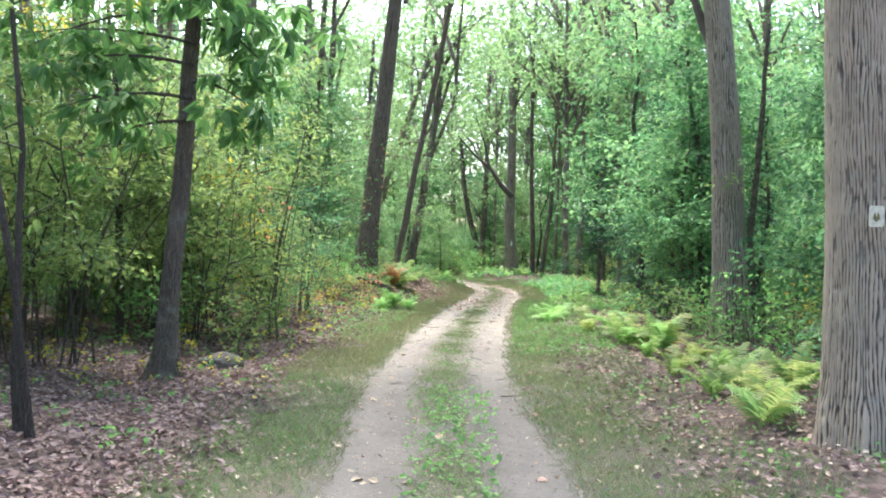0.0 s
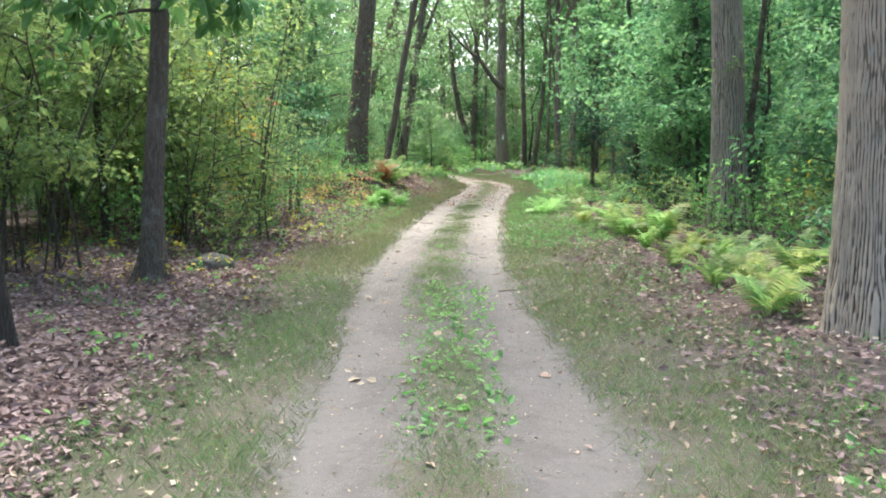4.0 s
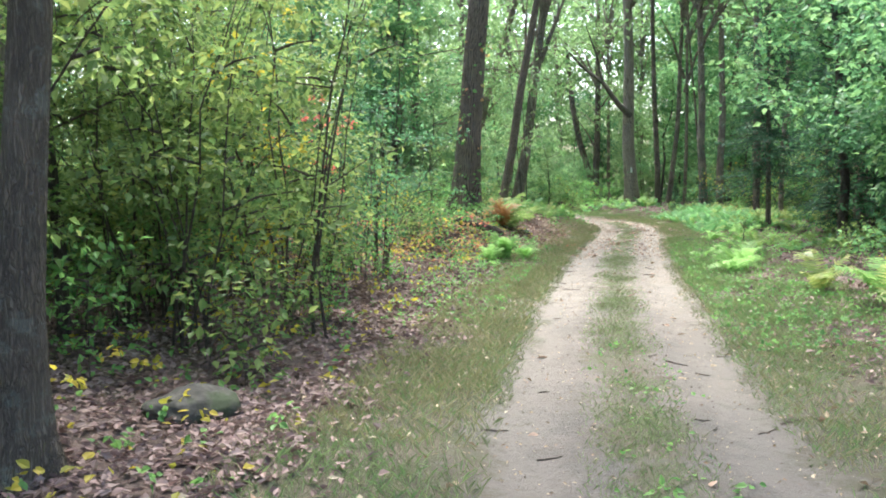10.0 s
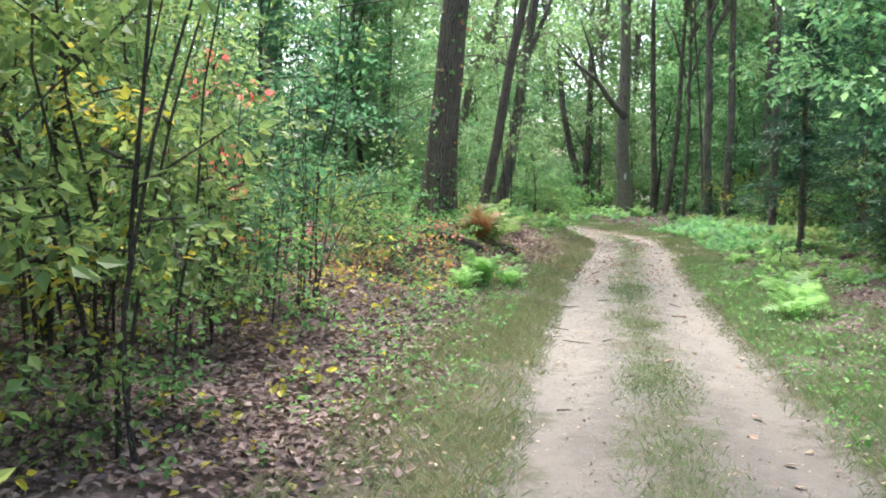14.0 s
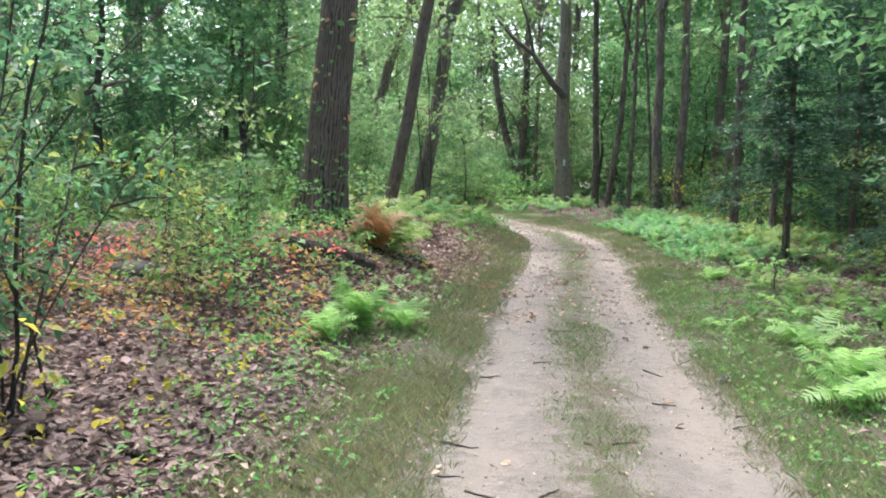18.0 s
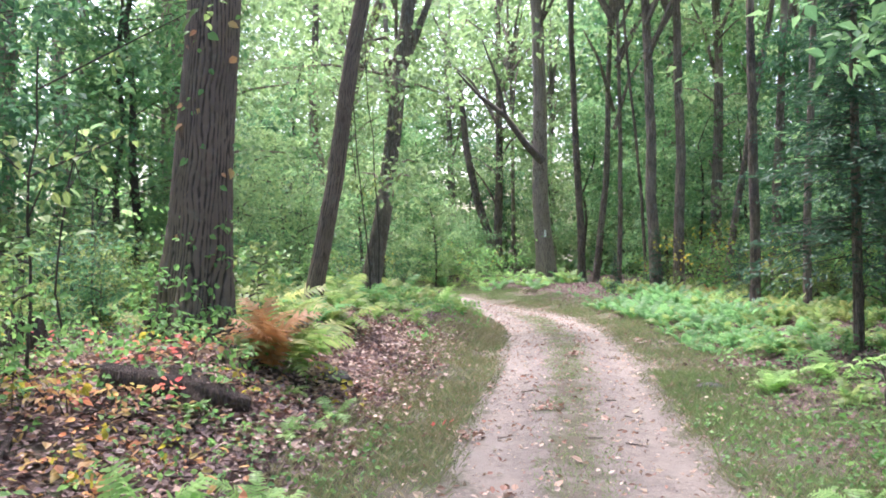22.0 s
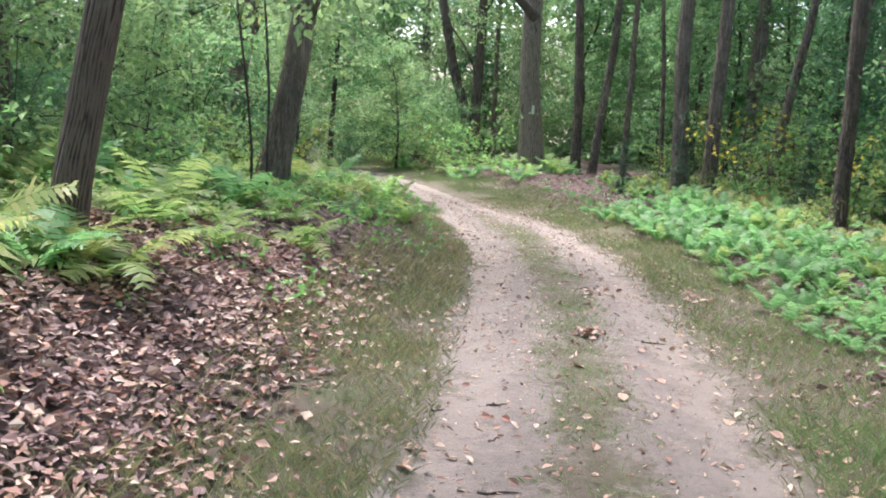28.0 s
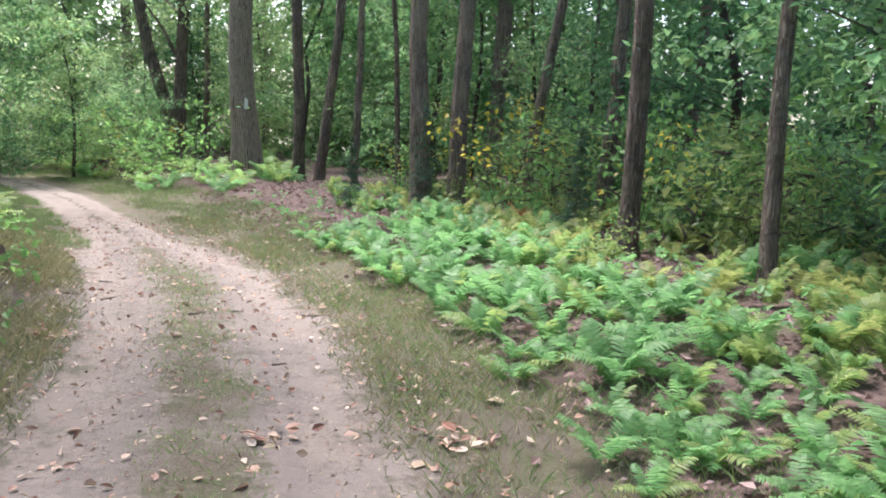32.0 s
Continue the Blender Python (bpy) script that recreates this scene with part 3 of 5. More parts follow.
rough_tree = tall_tree(-2.42, 34.3, 0.18, (0.10, 0.02), BARK_FAR, "grey-brown tree with scaly bark and a forked top", 13.0, bend=0.12, sides=18, seed=12, group="", leafy=True,
                       extra=[([(0.5, 0, 4.0), (1.0, 0.1, 5.2), (1.7, 0.1, 7.0)], [0.11, 0.08, 0.04])])
slanting = tall_tree(-5.4, 42.0, 0.21, (0.30, 0.0), BARK_FAR, "grey tree slanting strongly, with a crooked fork", 12.0, seed=13, group="", leafy=True,
                     extra=[([(0.9, 0, 3.0), (0.8, 0, 3.8), (0.55, 0, 4.8), (0.5, 0, 6.5)], [0.12, 0.10, 0.07, 0.04])])
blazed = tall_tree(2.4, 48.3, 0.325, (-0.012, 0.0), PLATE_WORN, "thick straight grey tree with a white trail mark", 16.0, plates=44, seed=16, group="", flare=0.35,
                   extra=[([(-0.1, -0.2, 4.3), (-0.7, -0.4, 4.9), (-1.4, -0.5, 5.9), (-2.3, -0.6, 6.6), (-3.2, -0.6, 7.6)], [0.16, 0.13, 0.10, 0.07, 0.03]),
                          ([(-1.4, -0.5, 5.9), (-1.7, -0.6, 7.2), (-2.2, -0.6, 8.6)], [0.07, 0.05, 0.02])])
twin = tall_tree(0.75, 52.0, 0.19, (0.01, 0.0), BARK_BROWN, "thin dark tree with a second stem from its foot", 13.0, seed=17, group="", leafy=True,
                 extra=[([(0.0, 0, 0.3), (-0.25, 0, 1.6), (-0.75, 0, 3.2), (-1.15, 0, 5.2), (-1.4, 0, 8.0)], [0.17, 0.17, 0.16, 0.14, 0.09]),
                        ([(0.05, 0, 2.9), (-0.4, 0, 3.8), (-1.0, 0, 4.6)], [0.05, 0.04, 0.02]), ([(0.05, 0, 4.6), (0.6, 0, 5.5), (1.2, 0, 6.0)], [0.05, 0.04, 0.02])])
RIGHT = [(4.42, 39.4, 0.19, -0.02), (5.0, 39.5, 0.17, -0.015), (3.4, 46.2, 0.16, -0.02), (3.9, 46.6, 0.15, 0.07), (4.42, 45.0, 0.10, 0.0), (4.7, 42.0, 0.06, -0.06), (7.1, 44.0, 0.22, 0.02),
         (6.4, 40.3, 0.12, 0.16), (5.3, 34.5, 0.125, -0.01), (5.62, 32.7, 0.09, 0.03), (7.0, 38.5, 0.14, 0.05), (9.0, 39.5, 0.12, 0.03), (5.7, 25.6, 0.20, 0.0), (9.4, 43, 0.17, -0.02),
         (11.5, 47, 0.15, 0.04), (8.5, 56, 0.25, 0.02), (1.6, 55, 0.12, 0.0)]
for k, (x, y, rad, lean) in enumerate(RIGHT):
    tall_tree(x, y, 0.84 * rad, (lean, 0.0), BARK_BROWN if k % 3 == 2 else BARK_FAR, tall=13.0 + k % 3, seed=20 + k, leafy=y > 43 and x > 4.5, flare=0.3, bend=0.10 * math.sin(2.4 * k))
# the last of these is out of view, added to shade the track's start
LEFT = [(-5.6, 33.5, 0.16, 0.02), (-6.3, 34.5, 0.20, 0.02), (-7.0, 36, 0.17, 0.0), (-8.6, 41, 0.18, 0.05), (-8.6, 32, 0.22, 0.03), (-9.8, 37, 0.2, 0.0), (-7.8, 43, 0.2, -0.02), (-10.5, 29, 0.16, 0.0),
        (-12.5, 34, 0.22, 0.02), (-6.0, 47.5, 0.2, 0.03), (-9.5, 50, 0.22, 0.0), (-3.9, 56, 0.2, 0.0), (-13, 45, 0.25, 0.0), (-6.1, 13.2, 0.15, 0.02), (-6.8, 17.8, 0.13, 0.01), (-8.0, 22, 0.12, 0.02), (-10.5, 20, 0.2, 0.0), (-8.5, 14, 0.14, 0.04), (-7.6, 8.5, 0.15, 0.02)]
for k, (x, y, rad, lean) in enumerate(LEFT):
    # crowns 17 and 18 are put on to shade the start of the track
    tall_tree(x, y, rad, (lean, 0.0), BARK_FAR if k % 3 else BARK_BROWN, tall=13.0 + k % 3, seed=50 + k, leafy=True, crown=k in (0, 4, 6, 8, 10, 12, 17, 18))
FAR = [(-18, 58), (-14, 64), (-7, 62), (-1, 63), (4, 62), (9, 64), (13, 57), (17, 62), (18, 50), (16, 40), (14, 33), (-17, 48), (-18, 38), (-15, 27), (-13, 14), (-9, 5), (9, 12), (12, 20), (9.5, 28), (-8.5, -6), (12, 4), (-14, -2), (22, 45), (-23, 52)]
for k, (x, y) in enumerate(FAR):
    tall_tree(x, y, 0.15 + 0.03 * (k % 4), (0.02 * (k % 3 - 1), 0.0), BARK_FAR, tall=13.0 + k % 3, seed=80 + k, sides=10, leafy=True)

# ---- saplings and bushes, built once each and repeated ----
def sapling(name, seed, tall, wide, leaves, mat, length, label, low=0.25, count=14, stems=1, extra_mat=None, group="saplings"):
    """A young tree: thin stem, side twigs in tiers and flat sprays of leaves."""
    r = np.random.default_rng(seed)
    ob = thing(name, 0, 0, 0, label, "sapling" if stems == 1 else "bush", group)
    ends, pieces = [], []
    for s in range(stems):
        foot = r.normal(0, 0.19 if stems > 1 else 0.0, 2)
        tip = foot + r.normal(0, (0.30 if stems > 1 else 0.07) * tall, 2)
        t = np.linspace(0, 1, 7)[:, None]
        line = np.concatenate([foot + (tip - foot) * t**1.4 + r.normal(0, 0.02 * tall, (7, 2)) * t, tall * t * r.uniform(0.8, 1.0)], 1)
        part("stem", mesh_of("stem", *tube(line, np.linspace(0.011, 0.003, 7) * (tall if stems == 1 else 0.30 * tall * r.uniform(0.7, 1.3)), 6, 0.05, seed + s), TWIG, True), ob)
        twigs = max(3, int(22 / stems))
        for q in range(twigs):
            h = low + (1 - low) * (q + r.uniform(0, 1)) / twigs
            at = np.array([np.interp(h, t[:, 0], line[:, c]) for c in range(3)])
            th = r.uniform(0, 2 * np.pi)
            reach = wide * (1.15 - 0.75 * h) * r.uniform(0.5, 1.1) * (0.55 if stems > 1 else 1)
            end = at + (math.cos(th) * reach, math.sin(th) * reach, reach * r.uniform(0.05, 0.4))
            pieces.append(tube([at, (at + end) / 2 + (0, 0, 0.06 * reach), end], [0.012, 0.008, 0.003], 4, 0, q))
            k = max(2, int(leaves / count / stems / twigs))
            ends.append(at + (end - at) * r.uniform(0.3, 1.05, (k, 1)) + r.normal(0, 0.16 * wide, (k, 3)) * (1, 1, 0.5))
    tagged(part("twig", mesh_of("twig", *joined(pieces), TWIG, True), ob), kind="stuff")
    ends = np.concatenate(ends)
    if extra_mat:
        cut = int(0.86 * len(ends))
        part("foliage", crown_mesh("foliage", r, ends[cut:], count, 0.26, length, extra_mat), ob)
        ends = ends[:cut]
    part("foliage", crown_mesh("foliage", r, ends, count, 0.26, length, mat), ob)
    return ob


def spruce(seed, tall, wide, label, group="conifers", whorls=17, each=6, low=0.12):
    """A small conifer: whorls of drooping boughs with narrow needles."""
    r = np.random.default_rng(seed)
    ob = thing("conifer", 0, 0, 0, label, "conifer", group)
    part("trunk", mesh_of("trunk", *tube([(0, 0, 0), (0.03, 0, tall / 2), (0, 0, tall)], [0.010 * tall, 0.007 * tall, 0.002 * tall], 9, 0.06, seed), BARK_FAR, True), ob)
    pieces, base, ahead = [], [], []
    for h in np.linspace(low, 0.97, whorls):
        for q in range(each):
            th = r.uniform(0, 2 * np.pi)
            reach = wide * (1.08 - h) * r.uniform(0.45, 1.15)
            foot = h * tall + r.normal(0, 0.35 * tall / whorls)
            at, end = np.array([0, 0, foot]), np.array([math.cos(th) * reach, math.sin(th) * reach, foot + reach * r.uniform(-0.38, 0.12)])
            pieces.append(tube([at, (at + end) / 2 + (0, 0, 0.05), end], [0.010, 0.006, 0.002], 4))
            n = int(46 * reach / wide * (wide / 1.25) ** 1.3) + 10
            k = r.uniform(0.12, 1.0, (n, 1))
            side = np.cross(unit(end - at), (0, 0, 1)) * r.uniform(-0.34, 0.34, (n, 1)) * reach * (1.15 - k)
            base.append(at + (end - at) * k + side + r.normal(0, 0.035, (n, 3)) - (0, 0, 0.10) * k * reach)
            ahead.append(unit(end - at) + np.sign(r.normal(size=(n, 1))) * np.cross(unit(end - at), (0, 0, 1)) * 0.9 + r.normal(0, 0.35, (n, 3)))
    tagged(part("bough", mesh_of("bough", *joined(pieces), TWIG, True), ob), kind="stuff")
    base, ahead = np.concatenate(base), np.concatenate(ahead)
    ln = r.uniform(0.08, 0.17, len(base))
    part("foliage", mesh_of("foliage", *leaf_arrays(base, ahead, unit(r.normal(0, 0.4, base.shape) + (0, 0, 1)), ln, ln * 0.32), NEEDLE), ob)
    return ob


MAPLE = [sapling("sapling", 100 + k, 4.6 + 0.5 * k, 1.35, 2600, LEAF_MAPLE, 0.125, "young broad-leaved tree with layered fresh green leaves", 0.08) for k in range(3)]
DEEP = [sapling("sapling", 110 + k, 4.2 + 0.6 * k, 1.3, 2400, LEAF_DEEP, 0.105, "young tree with dense deep green foliage", 0.06) for k in range(3)]
BUSH = [sapling("bush", 120 + k, 2.7 + 0.4 * k, 0.95, 3000, LEAF_SHRUB, 0.072, "many-stemmed bush with thin dark stems and yellow-green leaves", 0.22, 12, 8, LEAF_YELLOW if k == 1 else None, "bushes") for k in range(3)]
BUSH_DARK = [sapling("bush", 125 + k, 2.6 + 0.3 * k, 0.9, 1150, LEAF_DEEP, 0.075, "open many-stemmed bush with dark stems and dull green leaves", 0.2, 10, 8, None, "bushes") for k in range(2)]
LOW = [sapling("bush", 130 + k, 0.95 + 0.2 * k, 0.5, 430, HERB if k else LEAF_SHRUB, 0.085, "low leafy bush on the forest floor", 0.15, 8, 4, LEAF_YELLOW if k == 2 else None, "low bushes") for k in range(3)]
PINE = [spruce(140 + k, 4.0 + k, 1.25, "small dark green conifer with drooping boughs") for k in range(2)]
WIDE = [sapling("tree", 150 + k, 6.6 + 0.6 * k, 2.3, 6500, m, 0.13, "spreading understorey tree with layered green leaves", 0.22, group="understorey trees") for k, m in enumerate((LEAF_MAPLE, LEAF_DEEP, LEAF_MAPLE))]
BRIGHT = [sapling("sapling", 160 + k, 5.6 + 0.5 * k, 1.9, 5200, LEAF_SHRUB, 0.088, "young tree with bright yellow-green leaves", 0.2, extra_mat=LEAF_YELLOW if k == 0 else None) for k in range(2)]
UNDER = [sapling("bush", 170 + k, 1.7 + 0.35 * k, 1.15, 2600, m, 0.082, "rounded understorey shrub with soft pale green leaves", 0.05, 12, 5, None, "understorey shrubs") for k, m in enumerate((LEAF_DEEP, LEAF_MINT, LEAF_MAPLE))]
DENSE = [sapling("bush", 180 + k, 1.5 + 0.3 * k, 1.0, 2600, m, 0.064, "dense dark leafy shrub in the shade of the woods", 0.03, 12, 4, None, "shade shrubs") for k, m in enumerate((LEAF_DEEP, LEAF_SHRUB))]
HEMLOCK = [spruce(145 + k, 8.0 + k, 2.1, "tall dark conifer with layered feathery boughs", whorls=24, each=9, low=0.2) for k in range(2)]
MINT = [sapling("sapling", 190 + k, 5.2 + 0.7 * k, 2.0, 5200, LEAF_MINT, 0.11, "young tree with airy pale green leaves", 0.12) for k in range(2)]
FIRST = set()


def plant(kinds, places, size=(0.8, 1.2), seed=0):
    """Sets copies of the given plants out at the places; the first of each kind is moved there itself."""
    r = np.random.default_rng(seed)
    for k, (x, y) in enumerate(places):
        ob = kinds[k % len(kinds)]
        m = Matrix.LocRotScale((x, y, stand(x, y) - 0.03), Euler((0, 0, r.uniform(0, 6.28))), None)
        s = r.uniform(*size)
        if ob.name not in FIRST:
            FIRST.add(ob.name)
            ob.matrix_basis = m @ Matrix.Scale(s, 4)
        else:
            c = copy_thing(ob, m)
            c.scale = (s, s, s)


def scatter(r, n, x0, x1, y0, y1, clear=2.2, gap=0.7):
    """Places in a stretch of the plan, off the track and apart from one another."""
    out = []
    many = np.stack([r.uniform(x0, x1, n * 12), r.uniform(y0, y1, n * 12)], 1)
    for x, y in many[np.abs(across(many[:, 0], many[:, 1])) > clear].tolist():
        if all((x - a) ** 2 + (y - b) ** 2 > gap**2 for a, b in out):
            out.append((x, y))
        if len(out) == n:
            break
    return out


r = np.random.default_rng(21)
plant(BUSH, [(-3.9, 12.2), (-3.4, 13.6), (-4.6, 13.9), (-3.6, 15.4), (-5.4, 14.6)] + scatter(r, 18, -9, -4.4, 9.5, 16.5, 3.6, 0.95), (0.85, 1.25), 1)
plant(BUSH_DARK, [(-3.7, 16.8), (-3.35, 17.7), (-4.3, 18.0)] + scatter(r, 9, -9, -4.6, 16.5, 21, 3.8, 1.0), (0.8, 1.1), 30)
plant(BUSH, scatter(r, 12, -10, -4.2, 3.5, 9.5, 3.6, 1.0), (0.8, 1.1), 2)
plant(MAPLE, scatter(r, 8, -13, -6, 8, 26, 4, 1.6), (0.9, 1.3), 3)
plant(MAPLE, [(5.3, 16.2), (4.2, 17.4), (5.9, 12.0), (6.4, 14.0), (5.4, 10.2), (4.9, 19.3)] + scatter(r, 8, 5, 10, 9, 22, 3.8, 1.3), (0.85, 1.2), 4)
plant(DEEP, [(4.6, 18.3), (5.9, 19.2), (5.0, 21.2), (6.1, 22.6), (5.3, 23.8), (6.6, 25.0), (5.9, 13.4), (6.2, 10.8), (6.2, 9.0), (4.7, 9.6)] + scatter(r, 11, 6, 11, 9, 34, 4, 1.5), (0.85, 1.2), 5)
plant(HEMLOCK, [(4.05, 27.1), (5.6, 25.4), (6.0, 29.4), (7.0, 26.8), (7.6, 31.5), (5.4, 22.6)], (0.75, 0.95), 26)
plant(PINE, [(4.9, 24.6), (6.2, 27.5), (7.2, 24.2), (6.6, 30.2), (8.0, 33.2), (8.6, 28.5), (9.5, 36)], (0.7, 1.1), 6)
plant(PINE, [(5.55, 36.3), (4.3, 38.8), (3.4, 39.8)], (0.28, 0.42), 16)
plant(LOW, [(6.0, 34.0), (6.6, 35.2), (5.9, 35.6), (6.8, 33.8), (7.4, 36.0), (6.4, 31.6), (7.2, 32.6), (7.8, 34.6), (5.2, 37.4), (6.2, 38.2)], (1.1, 1.5), 15)
plant(MAPLE, scatter(r, 16, -14, -4.5, 28, 52, 4, 1.8) + scatter(r, 12, 6, 16, 42, 58, 4.5, 2), (0.8, 1.2), 7)
plant(DEEP, scatter(r, 14, 6.5, 18, 34, 56, 4, 2) + scatter(r, 8, -14, -3, 44, 60, 3.5, 2), (0.9, 1.3), 8)
plant(UNDER, scatter(r, 34, -11, -3.4, 28, 47, 2.9, 1.1) + [(-1.4, 50.5), (-0.4, 54.5), (-2.4, 52.5), (-3.5, 51.5), (1.2, 57), (-1.6, 56), (2.9, 55.5), (-0.2, 50.2), (-3.0, 48.6), (-4.6, 50.4), (-0.9, 52.4)], (0.8, 1.25), 9)
plant(DENSE, scatter(r, 12, -9, -4.6, 23.5, 29, 3.9, 0.9), (0.55, 0.8), 27)
plant(DENSE, scatter(r, 34, -13, -6.2, 3, 22, 5.2, 1.0), (0.8, 1.2), 28)
plant(DENSE, scatter(r, 22, 5.2, 11, 7, 27, 4.4, 1.0) + scatter(r, 16, 6.5, 13, 33, 48, 4.6, 1.1), (0.8, 1.2), 29)
plant(LOW, scatter(r, 26, -6.5, -2.8, 10.5, 24, 2.5, 0.6) + scatter(r, 16, 2.8, 6, 9, 19.5, 2.7, 0.6) + scatter(r, 26, -6.5, -2.4, 25, 44, 2.4, 0.6) + scatter(r, 18, 4.4, 9, 33, 46, 2.8, 0.6), (0.55, 1.1), 10)


# ---- ferns ----
def frond_mesh(seed, mat, curl=1.0, pairs=15, plain_edge=False):
    """One fern frond, a metre long: an arching stalk with toothed leaflets on both sides."""
    r = np.random.default_rng(seed)
    t = np.linspace(0, 1, 9)
    line = np.stack([t * (0.92 - 0.12 * curl * t), 0.03 * np.sin(3 * t), 0.75 * t - 0.62 * curl * t**2], 1)
    stalk_v, stalk_f = tube(line, np.linspace(0.007, 0.002, 9), 3)
    tris = np.concatenate([stalk_f[:, [0, 1, 2]], stalk_f[:, [0, 2, 3]]])
    pieces = [(stalk_v, tris)]
    for k in range(pairs):
        h = 0.16 + 0.83 * k / pairs
        at = np.array([np.interp(h, t, line[:, c]) for c in range(3)])
        to = np.array([np.interp(min(1, h + 0.05), t, line[:, c]) for c in range(3)]) - at
        to = to / np.linalg.norm(to)
        reach = (0.185 if plain_edge else 0.235) * math.sin(math.pi * min(1, 0.22 + 0.80 * (h - 0.1))) ** 0.8 * r.uniform(0.85, 1.1) + 0.012
        for s in (-1, 1):
            out = unit(np.array([0.0, s, -0.15 + r.normal(0, 0.12)]) + 0.35 * to)
            wide = 0.36 / pairs
            if plain_edge:
                q = [at - to * wide * 0.7, at + to * wide * 0.7, at + out * reach * 0.5 - to * wide * 0.85, at + out * reach * 0.5 + to * wide * 0.85, at + out * reach - np.array([0, 0, 0.15 * reach])]
                pieces.append((np.array(q), np.array([(0, 2, 1), (1, 2, 3), (2, 4, 3)])))
                continue
            q = [at - to * wide * 0.7, at + to * wide * 0.7]
            for m in (0.33, 0.66):
                q += [at + out * reach * m - to * wide * (1.25 - m), at + out * reach * m + to * wide * (1.25 - m)]
                q += [at + out * reach * (m + 0.06) - to * wide * (0.75 - 0.6 * m), at + out * reach * (m + 0.06) + to * wide * (0.75 - 0.6 * m)]
            q.append(at + out * reach - np.array([0, 0, 0.15 * reach]))
            pieces.append((np.array(q), np.array([(0, 2, 1), (1, 2, 3), (4, 6, 5), (5, 6, 7), (8, 10, 9), (2, 4, 3), (3, 4, 5), (6, 8, 7), (7, 8, 9)])))
    return mesh_of("frond", *joined(pieces), mat)


FRONDS = {name: [frond_mesh(200 + k, mat, c, *((14, True) if name in ("mid", "deep") else ())) for k, c in enumerate((0.75, 1.0, 1.25))] for name, mat in (("green", FERN_GREEN), ("mid", FERN_MID), ("deep", FERN_DEEP), ("yellow", FERN_YELLOW), ("rust", FERN_RUST))}
FERN_LABEL = {"mid": "dull green fern of the forest floor", "green": "bright fresh green fern beside the track", "deep": "low blue-green fern in the fern bed", "yellow": "yellowing fern with arching fronds", "rust": "withered rust-brown fern beside the track"}


def fern(x, y, size, look_of, count=9, seed=0, mixed=None, upright=0.0):
    r = np.random.default_rng(seed)
    ob = thing("fern", x, y, stand(x, y) - 0.02, FERN_LABEL[look_of], "fern", "ferns")
    for k in range(count):
        kind = mixed if mixed and k % 3 == 0 else look_of
        f = part("frond", FRONDS[kind][int(r.integers(0, 3))], ob)
        s = size * r.uniform(0.65, 1.1)
        f.matrix_local = Matrix.LocRotScale((0, 0, 0), Euler((r.normal(0, 0.25), -r.uniform(0, 0.35) - upright, k * 6.283 / count + r.normal(0, 0.25))), (s, s, s))
    return ob


def fern_bed(places, size, count, look_of, seed, upright=0.25):
    """Ferns too many and too far off to count, as one sheet of fronds."""
    r = np.random.default_rng(seed)
    base = []
    for me in FRONDS[look_of]:
        v, f = np.empty(len(me.vertices) * 3, np.float32), np.empty(len(me.polygons) * 3, np.int32)
        me.vertices.foreach_get("co", v), me.loops.foreach_get("vertex_index", f)
        base.append((v.reshape(-1, 3), f.reshape(-1, 3)))
    pieces = []
    for x, y in places:
        z, big = stand(x, y) - 0.02, r.uniform(*size)
        for k in range(count):
            v, f = base[int(r.integers(0, 3))]
            e = Euler((r.normal(0, 0.3), -r.uniform(0, 0.4) - upright, k * 6.283 / count + r.normal(0, 0.3)))
            pieces.append((v @ np.array(e.to_matrix()).T * big * r.uniform(0.65, 1.1) + (x, y, z), f))
    tagged(new("fern_bed", mesh_of("fern_bed", *joined(pieces), FRONDS[look_of][0].materials[0])), FERN_LABEL[look_of].replace("fern", "ferns", 1), "ferns", kind="stuff")


plant(WIDE, [(4.7, 17.4), (4.6, 20.3), (4.5, 23.0), (7.0, 32.5), (-7.2, 27.5), (-5.8, 31.0), (9.0, 24), (8.6, 37.5), (6.6, 46.5), (4.0, 51.0), (-6.5, 44), (-3.4, 47.5), (-2.0, 55), (1.5, 59), (-5, 53)], (0.9, 1.15), 11)
plant(BRIGHT, [(-5.0, 12.4), (-4.9, 15.6), (-5.6, 18.4), (-5.9, 10.4), (-7.4, 14.0), (-8.5, 18.5), (-6.9, 7.4)], (0.8, 1.1), 12)
plant(LOW, scatter(r, 40, -15, -5.5, 18, 42, 4, 1.0) + scatter(r, 24, 6, 15, 22, 46, 4, 1.1) + scatter(r, 20, -4.5, 0.6, 44, 56, 2.0, 0.7), (0.9, 1.5), 13)
plant(DEEP, scatter(r, 12, -16, -7, 24, 46, 5, 2), (0.6, 1.0), 14)
plant(MINT, [(-4.6, 37.2), (-3.6, 43.5), (-1.6, 49.0), (-0.4, 56.5), (-6.5, 40.5), (2.8, 54.2), (-5.6, 50.0), (-3.0, 54.0), (0.9, 60.0), (5.5, 56.0), (-8.6, 30.5), (3.6, 57.5), (7.5, 53.0)], (0.8, 1.15), 31)

r = np.random.default_rng(33)
